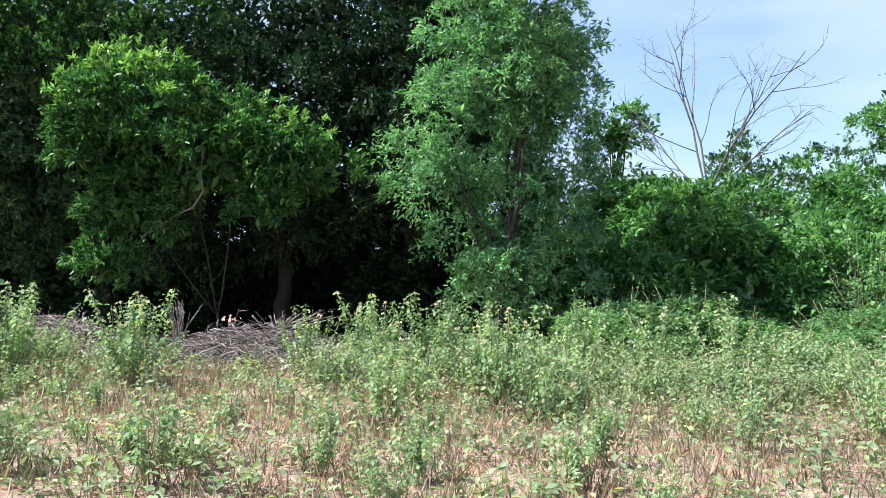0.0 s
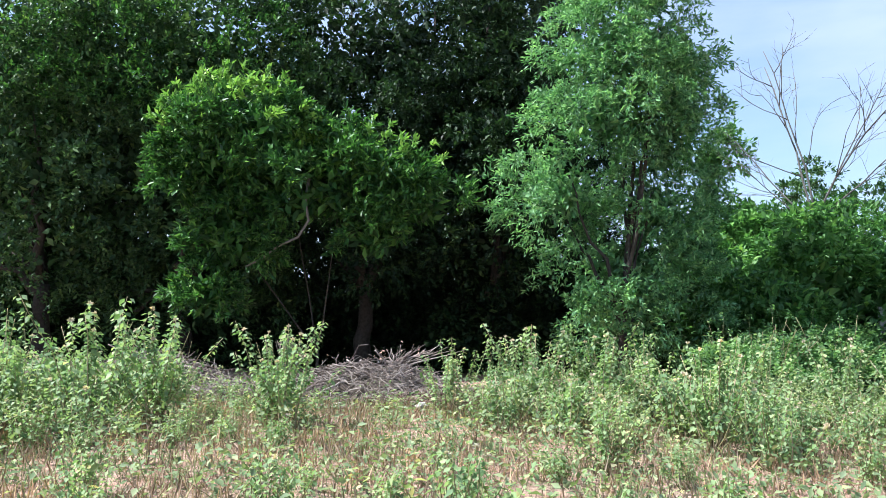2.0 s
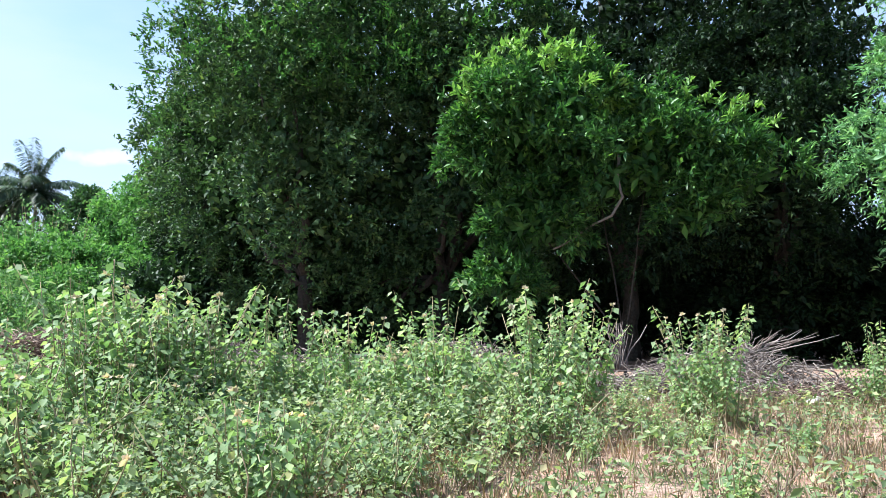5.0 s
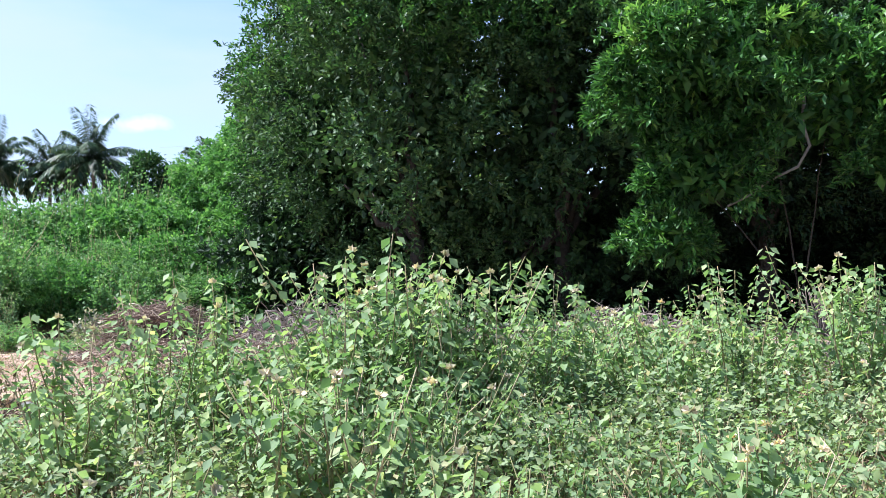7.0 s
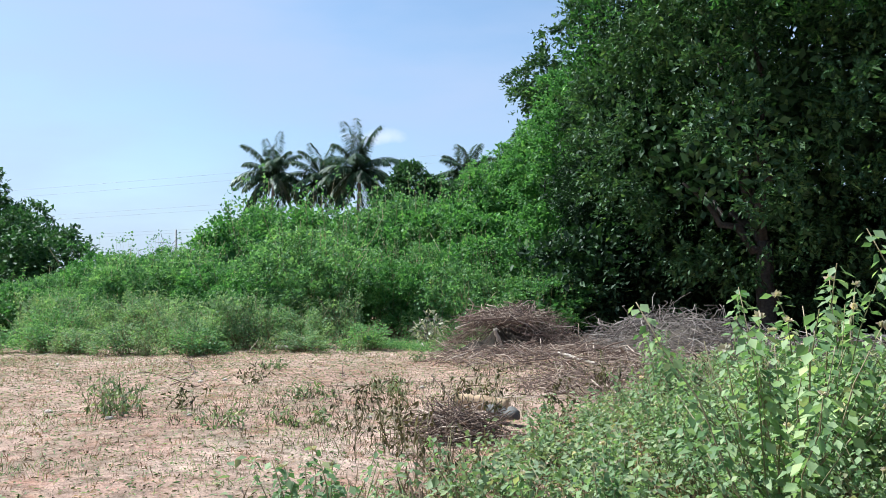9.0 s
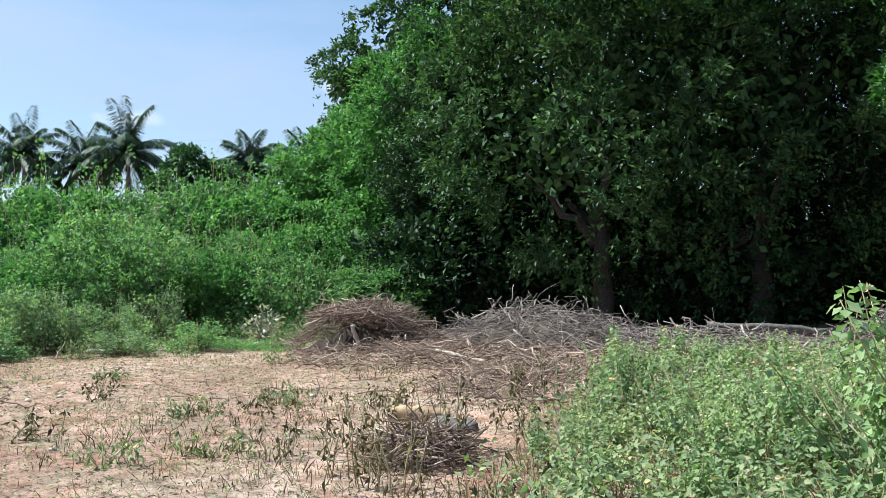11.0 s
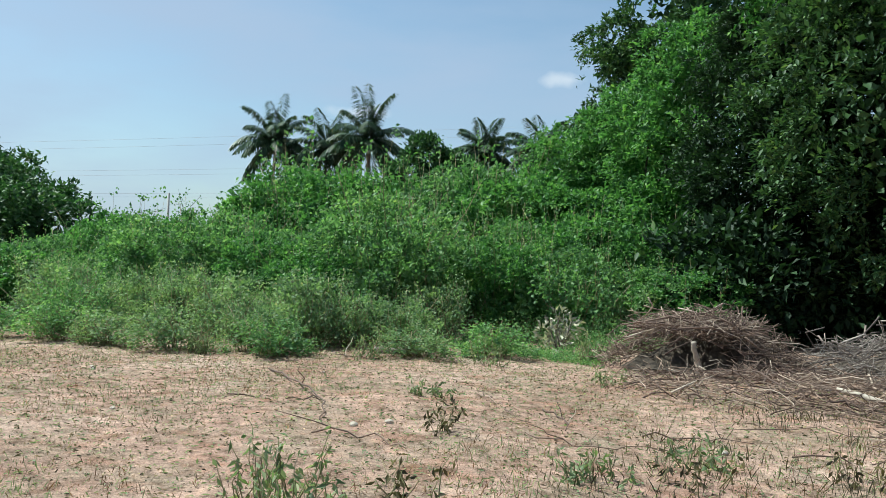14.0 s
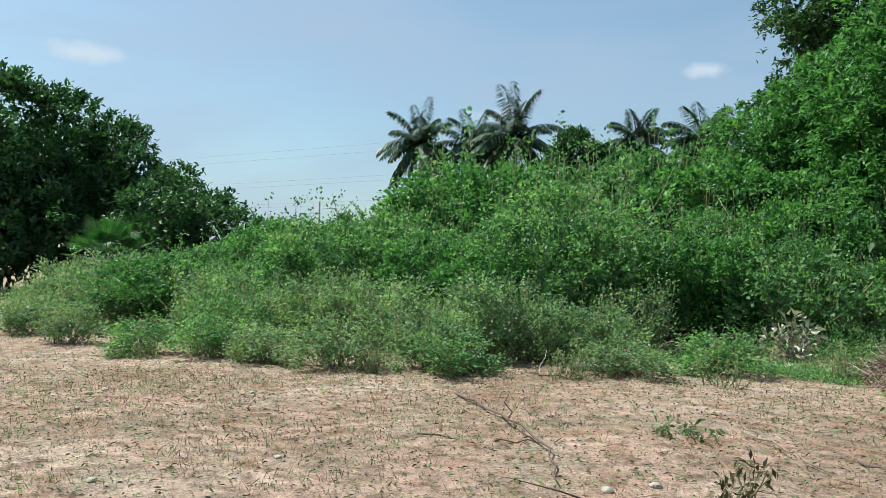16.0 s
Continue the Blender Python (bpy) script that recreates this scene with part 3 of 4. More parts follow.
def fan_palm(x, y):
    e = thing("fan_palm", x, y, "low fan palm with stiff green blades in tall grass", "palm")
    smooth(part("trunk", tube(wiggle((0, 0, -0.1), (0, 0, 1.4), 4, 0.02), np.linspace(0.18, 0.14, 4), 7), PALMBARK, e))
    for i in range(22):
        a, up = i * 2.4, 1.3 - 1.5 * i / 22
        d = np.array([math.cos(a) * math.cos(up), math.sin(a) * math.cos(up), math.sin(up)])
        tip = np.array([0, 0, 1.4]) + d * (0.8 + 0.4 * rng.random())
        u = unit(np.cross(d, [0, 0, 1.0]))
        ang = np.linspace(-1.7, 1.7, 26)
        axis = np.cos(ang)[:, None] * d + np.sin(ang)[:, None] * u + [0, 0, -0.15]
        part("leaf", stack([tube([(0, 0, 1.3), tip], [0.02, 0.015], 4), leaves(np.tile(tip, (26, 1)), axis, np.tile(np.cross(u, d), (26, 1)), 0.75, 0.07, 0.02)]), L_FAN, e)


fan_palm(-46.8, 18.2)


def power_line():
    ob = new("power_pole", tri_mesh("power_pole", *tube([(0, 0, -0.3), (0, 0, 4), (0, 0, 8.0)], [0.16, 0.14, 0.11], 8), [CONCRETE]))
    ob.location = (-91.4, 59.4, 0)
    tagged(smooth(ob), "slim grey power pole rising behind the thicket", "pole")
    a, b = np.array([-115.7, 58.1, 0.0]), np.array([-85.0, 94.2, 0.0])
    for h, rise in ((14.6, 4.8), (13.7, 4.6), (11.0, 3.6), (10.4, 3.5), (8.3, 2.6), (7.9, 2.5)):
        s = np.linspace(-1.6, 2.6, 41)[:, None]
        pts = a + (b - a) * s + np.array([0, 0, 1.0]) * (h + rise * s + 0.25 * (s - 0.5) ** 2)
        w = new("power_wire", tri_mesh("power_wire", *tube(pts, 0.013, 5), [WIRE]))
        tagged(w, "thin dark overhead power wire against the sky", "wire", "overhead wires")


power_line()


# ---- thicket ----
FRONT = np.array([(-46.0, 15.0), (-37.0, 14.0), (-33.5, 14.8), (-30.5, 16.4), (-28.0, 16.6), (-26.0, 17.0), (-25.0, 20.2), (-23.5, 23.0)])


def front_depth(x, y):
    """How far a place lies behind the thicket's front edge."""
    return y - np.interp(x, FRONT[:, 0], FRONT[:, 1]) + 0.5 * np.sin(x * 1.3) + 0.35 * np.sin(x * 2.9 + 1)


def shrub_mesh(r, h, mat, n, size, length, width, stems=7, count=8, shoots_per_m=22):
    """A shrub as its parts' meshes: stems and leaves."""
    pieces = [tube(wiggle((rng.normal(0, 0.1), rng.normal(0, 0.1), -0.05), (rng.normal(0, r * 0.6), rng.normal(0, r * 0.6), h * (0.7 + 0.45 * rng.random())), 6, 0.04),
                   np.linspace(0.02, 0.005, 6), 4) for _ in range(stems)]
    crown = crown_mesh([((0, 0, h * 0.46), (r, r, h * 0.42))], n, size * 1.05, 20, count + 3, 0.28, length, width, 0.05, -0.85, 0.5)
    shoots = []
    for _ in range(int(r * shoots_per_m)):
        a = rng.random() * 6.28
        foot = np.array([math.cos(a), math.sin(a), 0]) * r * 0.75 * math.sqrt(rng.random())
        line = wiggle(foot + [0, 0, h * 0.1], foot * 1.35 + [rng.normal(0, 0.12), rng.normal(0, 0.12), h * (0.5 + 0.75 * rng.random())], 6, 0.05)
        pieces.append(tube(line, np.linspace(0.008, 0.003, 6), 3))
        k = np.repeat(line[1:], 8, 0) + rng.normal(0, 0.07, (40, 3))
        shoots.append(leaves(k, rng.normal(0, 0.7, (40, 3)) + [0, 0, 0.35], rng.normal(0, 0.6, (40, 3)) + [0, 0, 0.5], length * 0.9, width * 0.9))
    crown = stack([crown] + shoots)
    st, ti = stack(pieces)
    return tri_mesh("stems", st, ti, [STEM]), tri_mesh("leaves", *crown, [mat])


# low straggling ones for the front, tall ones for the back: (meshes, height, label)
LOW = [(shrub_mesh(0.7, 1.1, L_THICK2, 5, 0.2, 0.08, 0.047, 12, 5, 46), 1.15, "sparse pale green shrub with dry stems"),
       (shrub_mesh(0.7, 1.15, L_THICK, 6, 0.22, 0.09, 0.052, 10, 5, 40), 1.25, "tangled small-leaved green shrub in the thicket"),
       (shrub_mesh(0.8, 1.25, L_THICK2, 6, 0.22, 0.082, 0.048, 12, 5, 46), 1.35, "pale straggling shrub with tiny leaves")]
TALL = [(shrub_mesh(1.35, 2.6, L_THICK, 32, 0.4, 0.1, 0.06, 7, 9), 3.0, "dense green shrub in the thicket"),
        (shrub_mesh(1.5, 2.8, L_MID, 34, 0.4, 0.11, 0.068, 7, 9), 3.2, "broad-leaved bright green shrub in the thicket"),
        (shrub_mesh(1.3, 2.4, L_THICK2, 28, 0.38, 0.085, 0.048, 7, 9, 30), 2.8, "tall pale green shrub in the thicket"),
        (shrub_mesh(1.5, 2.9, L_THICK, 34, 0.42, 0.1, 0.058, 7, 9), 3.3, "tangled green shrub overgrown with vines")]


def shrub(x, y, kind, height):
    meshes, own, label = kind
    e = thing("shrub", x, y, label, "shrub", "shrubs of the thicket", float(ground_z(x, y)) - 0.03)
    for name, me in zip(("stem", "foliage"), meshes):
        ob = new(name, me)
        ob.parent = e
        tagged(ob, kind="stuff")
    k = height / own
    e.rotation_euler, e.scale = (0, 0, rng.random() * 6.28), (max(k, 0.8), max(k, 0.8), k)
    return e


rs = random.Random(4)
placed = []
for x, y, h in ((2.4, 19.6, 1.7), (3.4, 20.2, 1.2), (5.6, 19.4, 1.5), (6.8, 20.4, 2.8), (8.4, 19.6, 2.6), (10.0, 20.4, 3.0), (4.6, 18.2, 1.0), (7.4, 18.2, 1.9), (9.4, 18.0, 2.1), (1.2, 19.2, 1.5)):
    shrub(x, y, rs.choice((TALL[0], TALL[1], TALL[3])), h)
tries = 0
for x, y, h in ((-35.6, 24.0, 4.3), (-37.4, 23.2, 3.3), (-34.0, 25.4, 4.3), (-32.2, 26.4, 4.0), (-36.6, 25.8, 4.9), (-34.4, 27.6, 4.2), (-32.0, 28.6, 5.0), (-30.4, 27.4, 4.2), (-38.8, 22.6, 1.8), (-39.4, 25.0, 2.2), (-33.4, 30.0, 4.7), (-26.9, 21.9, 2.5), (-25.5, 22.7, 2.5), (-24.0, 23.6, 2.0), (-27.7, 23.8, 3.2), (-25.9, 24.9, 3.3), (-24.4, 25.6, 3.0), (-29.0, 22.0, 3.0)):
    placed.append((x, y))
    shrub(x, y, rs.choice((TALL[0], TALL[1], TALL[3])), h * 1.14 if h > 3.5 else h)
while len(placed) < 165 and tries < 9000:
    tries += 1
    x, y = rs.uniform(-46, -22.5), rs.uniform(13, 33)
    d = front_depth(x, y)
    if d < 0.3 or d > 12 or (x > -27 and y > 26) or (x > -23.6 and y < 22.5) or (-26.3 < x and y < 21.4):
        continue
    gap = 0.85 + 0.19 * min(d, 6)
    if any((x - a) ** 2 + (y - b) ** 2 < gap * gap for a, b in placed):
        continue
    placed.append((x, y))
    tall = min(1.25 + 0.52 * d, 3.8) * rs.uniform(0.55, 1.2) * (0.8 if x < -31 else 1.0)
    if x > -28.6 and 17.8 < y < 21.6:
        tall = min(tall, 1.2)
    if x < -39:
        tall = min(tall, 1.8)
    shrub(x, y, rs.choice(LOW) if tall < 1.7 else rs.choice(TALL), tall)


for x in np.arange(-33.0, -25.6, 0.62):
    y = float(np.interp(x, FRONT[:, 0], FRONT[:, 1])) + rs.uniform(-0.9, 0.3)
    shrub(float(x) + rs.uniform(-0.2, 0.2), y, rs.choice(LOW), rs.uniform(0.7, 1.35))
for x, y, h in ((-26.6, 14.6, 0.6), (-28.3, 13.9, 0.75), (-30.6, 13.2, 0.7), (-32.3, 12.6, 0.6), (-25.0, 16.2, 0.5), (-29.3, 13.2, 0.5), (-34.4, 12.3, 0.7), (-36.5, 12.2, 0.8), (-24.4, 17.6, 0.6), (-27.4, 14.9, 0.9), (-31.4, 14.0, 1.0)):
    shrub(x, y, rs.choice(LOW), h)


def bare_sapling(x, y, h):
    e = thing("bare_sapling", x, y, "thin nearly bare sapling rising above the thicket", "sapling", "bare saplings")
    for k in range(4):
        b = np.array([rng.normal(0, 0.35), rng.normal(0, 0.35), h * (0.75 + 0.3 * rng.random())])
        pts = wiggle((0, 0, -0.05), b, 9, 0.05)
        st = part("stem", tube(pts, np.linspace(0.02, 0.006, 9), 5), GREYBARK, e)
        for i in (4, 5, 5, 6, 6, 7, 7, 8):
            part("twig", tube(wiggle(pts[i], pts[i] + unit(rng.normal(0, 1, 3) + [0, 0, 0.7]) * 0.55, 4, 0.02), np.linspace(0.012, 0.004, 4), 4), GREYBARK, st)
        p = np.repeat(pts[5:], 6, 0) + rng.normal(0, 0.14, (24, 3))
        part("foliage", leaves(p, rng.normal(0, 1, (24, 3)), rng.normal(0, 1, (24, 3)), 0.09, 0.045), L_THICK2, st)


for x, y, h in ((-42.2, 24.7, 3.9), (-43.6, 24.0, 3.2), (-41.0, 25.6, 3.2), (-45.5, 22.8, 2.8)):
    bare_sapling(x, y, h)

# ---- weeds ----
WEED_LABEL = "yellow-green leafy weed with drooping leaves and pale stems"


def weed_meshes(height, stems, pairs, leaf, tall=False):
    st, lf, fl = [], [], []
    for _ in range(stems):
        a = np.array([rng.normal(0, 0.09), rng.normal(0, 0.09), -0.04])
        h = height * (0.55 + 0.5 * rng.random())
        b = a + [rng.normal(0, 0.2 * height), rng.normal(0, 0.2 * height), h]
        pts = wiggle(a, b, 6, 0.02)
        st.append(tube(pts, np.linspace(0.008, 0.003, 6), 4))
        if rng.random() < 0.35:
            st.append(tube(wiggle(a, a + [rng.normal(0, 0.25), rng.normal(0, 0.25), h * 0.9], 5, 0.03), np.linspace(0.007, 0.003, 5), 4))
        s = np.repeat(np.linspace(1.7, 4.97, pairs) if not tall else np.linspace(1.6, 4.98, pairs), 2)
        lo = np.minimum(s.astype(int), 4)
        pos = pts[lo] + (pts[lo + 1] - pts[lo]) * (s - lo)[:, None]
        ang = np.repeat(np.arange(pairs) * 1.57 + rng.random() * 6, 2) + np.tile([0, np.pi], pairs) + rng.normal(0, 0.25, 2 * pairs)
        out = np.stack([np.cos(ang), np.sin(ang), rng.normal(-0.15, 0.4, 2 * pairs)], 1)
        k = leaf * (0.6 + 0.7 * rng.random(2 * pairs))
        stalk = pos + unit(out) * k[:, None] * 0.3
        out[:, 2] -= 0.55
        lf.append(leaves(stalk, out, rng.normal(0, 0.35, (2 * pairs, 3)) + [0, 0, 1], k, k * 0.68, 0.1))
        if rng.random() < 0.13:
            n = 10
            fl.append(leaves(np.tile(pts[-1], (n, 1)), rng.normal(0, 1, (n, 3)) * [1, 1, 0.5] + [0, 0, 0.5], rng.normal(0, 1, (n, 3)), 0.04, 0.03))
    out = [("stem", tri_mesh("stem", *stack(st), [STEM])), ("foliage", tri_mesh("foliage", *stack(lf), [L_WEED]))]
    if fl:
        out.append(("flower_head", tri_mesh("flower_head", *stack(fl), [FLOWER])))
    return out


WEEDS = [weed_meshes(0.75, 14, 14, 0.06), weed_meshes(0.9, 15, 16, 0.066), weed_meshes(0.65, 15, 12, 0.056), weed_meshes(0.85, 13, 16, 0.07), weed_meshes(0.7, 16, 12, 0.054)]
TALLWEEDS = [weed_meshes(1.35, 17, 26, 0.07, True), weed_meshes(1.5, 16, 28, 0.072, True)]


def weed(x, y, meshes, scale, label=WEED_LABEL):
    e = thing("weed", x, y, label, "weed", "weeds of the field", float(ground_z(x, y)))
    for name, me in meshes:
        ob = new(name, me)
        ob.parent = e
        tagged(ob, kind="stuff")
    e.rotation_euler, e.scale = (0, 0, rs.uniform(0, 6.28)), (scale,) * 3
    return e


def in_field(x, y):
    """Where the leafy weeds stand thick."""
    if y < 7.2 and -14.4 < x < -10.5:
        return 0.7
    if y < 7.2 or y > 16.8:
        return 0.0
    if -14.4 - 0.15 * (y - 7) < x < -8.0 + 0.35 * (y - 7) * (y < 11) - 0.5:
        return 1.0 if y < 13.5 else 0.6
    if -3.6 < x < 9 and 11.0 < y < 17.5:
        return 0.75 if y > 13.5 else 0.35
    if -3.6 < x < 9 and 8 < y <= 11:
        return 0.15
    return 0.12


spots, tries = [], 0
while len(spots) < 299 and tries < 20000:
    tries += 1
    x, y = rs.uniform(-15.5, 8), rs.uniform(6.1, 16.8)
    if rs.random() > in_field(x, y) or any((x - a) ** 2 + (y - b) ** 2 < 0.14 for a, b in spots):
        continue
    spots.append((x, y))
    weed(x, y, rs.choice(WEEDS), rs.uniform(0.75, 1.2) * (0.65 if in_field(x, y) < 0.3 else 0.74 if x < -11.4 else 1.0))
for x, y, h in ((-11.5, 10.0, 1.86), (-10.4, 10.1, 1.64), (-9.3, 10.8, 1.41), (-10.1, 11.2, 1.44), (-8.6, 11.4, 1.53), (-7.8, 11.8, 1.63), (-11.8, 10.2, 1.5), (-11.0, 10.4, 1.57), (-11.3, 9.2, 1.7),
                (-12.4, 9.8, 1.0), (-12.5, 7.9, 1.4), (-12.7, 8.9, 1.5), (-14.8, 12.1, 1.0), (-13.3, 10.4, 0.95), (-12.6, 9.4, 1.6), (-7.4, 12.6, 1.5), (-5.9, 13.0, 1.44), (-4.1, 15.2, 1.25), (-2.9, 15.1, 1.43),
                (-1.9, 15.0, 1.35), (-7.8, 13.1, 1.5), (-6.3, 13.8, 1.4), (-2.1, 15.2, 1.5), (0.2, 15.3, 1.45), (-0.8, 12.3, 1.35), (-3.4, 15.6, 1.3), (-1.2, 15.6, 1.4), (1.4, 15.0, 1.4), (2.6, 15.6, 1.5), (-9.0, 12.0, 1.4), (-13.8, 9.6, 0.8), (-11.2, 10.3, 1.7), (-10.8, 9.7, 1.6), (-10.1, 10.5, 1.6), (-11.0, 9.6, 1.5), (-11.6, 10.5, 1.6)):
    k = rs.randrange(2)
    weed(x, y, TALLWEEDS[k], h / (1.4, 1.55)[k], "tall leafy weed standing above the others")


def low_cover():
    """Low weeds and dry grass, too many to count."""
    n = 5200
    x, y = rng.uniform(-15.5, 10, n), rng.uniform(6.5, 18, n)
    keep = np.array([rng.random() < (0.3 + 0.7 * in_field(a, b)) for a, b in zip(x, y)])
    x, y = x[keep], y[keep]
    p = np.stack([x, y, ground_z(x, y)], 1)
    k = 16
    h = np.repeat(0.12 + 0.38 * rng.random(len(p)) ** 1.5, k)
    q = np.repeat(p, k, 0) + np.stack([rng.normal(0, 0.09, len(h)), rng.normal(0, 0.09, len(h)), h * rng.random(len(h))], 1)
    size = 0.05 + 0.05 * rng.random(len(q))
    v = leaves(q, rng.normal(0, 1, (len(q), 3)) * [1, 1, 0.5], rng.normal(0, 0.4, (len(q), 3)) + [0, 0, 1], size, size * 0.55)
    more, tried = [], 0
    while len(more) < 330 and tried < 20000:
        tried += 1
        a, b = rs.uniform(-15.0, 8), rs.uniform(7.2, 16.8)
        if in_field(a, b) < 0.6 or (a > -4 and b < 13.5) or any((a - c) ** 2 + (b - d) ** 2 < 0.09 for c, d in more):
            continue
        more.append((a, b))
    pieces = [v]
    for a, b in more:
        n, top = 150, rs.uniform(0.5, 0.95) * (0.62 if a < -11.4 else 1.0)
        stems = rng.normal(0, 0.26, (n // 6, 2))
        foot = np.repeat(stems, 6, 0) + rng.normal(0, 0.045, (n // 6 * 6, 2))
        high = top * np.repeat(0.55 + 0.45 * rng.random(n // 6), 6) * (1 - 0.35 * rng.random(n // 6 * 6))
        q = np.stack([a + foot[:, 0], b + foot[:, 1], ground_z(a, b) + high], 1)
        k = 0.03 + 0.04 * rng.random(len(q))
        pieces.append(leaves(q, rng.normal(0, 1, (len(q), 3)) * [1, 1, 0.4] - [0, 0, 0.4], rng.normal(0, 0.6, (len(q), 3)) + [0, 0, 1], k, k * 0.6))
    v = stack(pieces)
    ob = new("low_weeds", tri_mesh("low_weeds", *v, [L_LOW]))
    tagged(ob, "low pale green weeds covering the field", "weeds", kind="stuff")

    def grass(name, n, x0, x1, y0, y1, h0, h1, mat, label, clump=10, spread=0.06, bare=-0.2):
        x, y = rng.uniform(x0, x1, n), rng.uniform(y0, y1, n)
        m = np.array([noise.noise(Vector((a * 0.6, b * 0.6, h1 * 40))) > bare + 0.4 * rng.random() for a, b in zip(x, y)])
        x, y = np.repeat(x[m], clump), np.repeat(y[m], clump)
        x, y = x + rng.normal(0, spread, len(x)), y + rng.normal(0, spread, len(x))
        p = np.stack([x, y, ground_z(x, y) - 0.01], 1)
        axis = rng.normal(0, 0.45, (len(p), 3)) + [0, 0, 1]
        h = h0 + (h1 - h0) * rng.random(len(p)) ** 2
        ob = new(name, tri_mesh(name, *leaves(p, axis, rng.normal(0, 1, (len(p), 3)) * [1, 1, 0.1], h, 0.003 + 0.005 * rng.random(len(p)), 0.05), [mat]))
        tagged(ob, label, "grass", kind="stuff")

    grass("dry_grass", 10000, -15.5, 10, 6.3, 18, 0.05, 0.3, DRY, "withered straw-coloured grass between the weeds", bare=-0.6)
    grass("brown_herbs", 700, -12, 10, 6.3, 17, 0.05, 0.2, REDHERB, "brown withered herbs between the weeds", 7, 0.07)
    grass("field_sprigs", 5500, -12, 10, 6.3, 17, 0.05, 0.22, L_LOW, "short pale green sprigs between the weeds", 9, 0.09, -0.35)
    grass("short_dry_grass", 11000, -38, -12.0, 4.5, 19, 0.012, 0.06, DRY, "short withered grass tufts on the clearing", 9, 0.07)
    grass("red_herbs", 4800, -32, -12, 4.5, 17, 0.02, 0.11, REDHERB, "low reddish-brown withered herbs on the clearing", 7, 0.07)
    grass("green_sprigs", 3500, -36, -12, 4.5, 18, 0.03, 0.12, L_LOW, "short grey-green grass sprigs on the clearing", 9, 0.09)

    def litter(name, n, x0, x1, y0, y1, mat, label):
        x, y = rng.uniform(x0, x1, n), rng.uniform(y0, y1, n)
        p = np.stack([x, y, ground_z(x, y) + 0.008], 1)
        v = leaves(p, rng.normal(0, 1, (n, 3)) * [1, 1, 0.25], rng.normal(0, 0.4, (n, 3)) + [0, 0, 1], 0.02 + 0.05 * rng.random(n) ** 2, 0.008 + 0.014 * rng.random(n))
        tagged(new(name, tri_mesh(name, *v, [mat])), label, "litter", kind="stuff")

    grass("dark_stubble", 800, -19.5, -13.6, 8.5, 17, 0.04, 0.2, DEADLEAF, "dark withered stubble beside the weeds", 8, 0.1, -0.5)
    litter("field_straw", 26000, -15, 10, 6.0, 17, DRY, "bits of pale straw between the weeds")
    litter("field_herbs", 42000, -15, 10, 6.0, 17, L_LOW, "tiny pale green herbs between the weeds")
    litter("leaf_litter", 26000, -33, -11.5, 4.5, 18, DEADLEAF, "tiny dead leaves scattered on the clearing")
    litter("straw_litter", 12000, -33, -11.5, 4.5, 18, DRY, "bits of pale straw scattered on the clearing")
    litter("low_herbs", 36000, -33, -11.5, 4.5, 18, L_LOW, "tiny grey-green herbs on the dry soil")

    def fringe(name, n, label):
        x = rng.uniform(-46, -23, n)
        y = np.interp(x, FRONT[:, 0], FRONT[:, 1]) - 0.5 - 0.5 * np.sin(x * 1.3) - 0.35 * np.sin(x * 2.9 + 1) + rng.normal(-0.2, 0.9, n)
        q = np.repeat(np.stack([x, y, ground_z(x, y)], 1), 22, 0)
        q += np.stack([rng.normal(0, 0.09, len(q)), rng.normal(0, 0.09, len(q)), rng.random(len(q)) * np.repeat(0.15 + 0.75 * rng.random(n) ** 2, 22)], 1)
        v = leaves(q, rng.normal(0, 1, (len(q), 3)), rng.normal(0, 0.5, (len(q), 3)) + [0, 0, 1], 0.05, 0.025)
        tagged(new(name, tri_mesh(name, *v, [L_THICK2])), label, "weeds", kind="stuff")

    def patch(name, n, x0, x1, y0, y1, tall, label):
        x, y = rng.uniform(x0, x1, n), rng.uniform(y0, y1, n)
        h = tall * (0.3 + 0.7 * rng.random(n) ** 1.5)
        q = np.repeat(np.stack([x, y, ground_z(x, y)], 1), 20, 0)
        q += np.stack([rng.normal(0, 0.07, len(q)), rng.normal(0, 0.07, len(q)), np.repeat(h, 20) * rng.random(len(q))], 1)
        v = leaves(q, rng.normal(0, 1, (len(q), 3)) + [0, 0, 0.3], rng.normal(0, 0.5, (len(q), 3)) + [0, 0, 1], 0.045, 0.024)
        tagged(new(name, tri_mesh(name, *v, [L_THICK])), label, "weeds", kind="stuff")

    patch("green_herbs", 420, -25.8, -22.6, 18.0, 19.4, 0.22, "low green herbs between the brush pile and the thicket")
    patch("tall_herbs", 700, -25.6, -22.0, 20.3, 22.6, 0.7, "knee-high green herbs behind the brush pile")
    fringe("fringe_weeds", 900, "low pale green weeds along the thicket's foot")


low_cover()

# ---- brush piles, fallen wood and debris ----
STICKS = {}


def stick_mesh(kind, length, r):
    key = (kind, round(length * 4), round(r * 400))
    if key not in STICKS:
        STICKS[key] = [tri_mesh("stick", *tube(wiggle((-length / 2, 0, 0), (length / 2, 0, 0), 8, length * 0.035, rng.normal(0, length * 0.05)), np.linspace(r, r * 0.4, 8), 5),
                                [STICK if kind == "brown" else GREYSTICK]) for _ in range(6)]
    return rs.choice(STICKS[key])


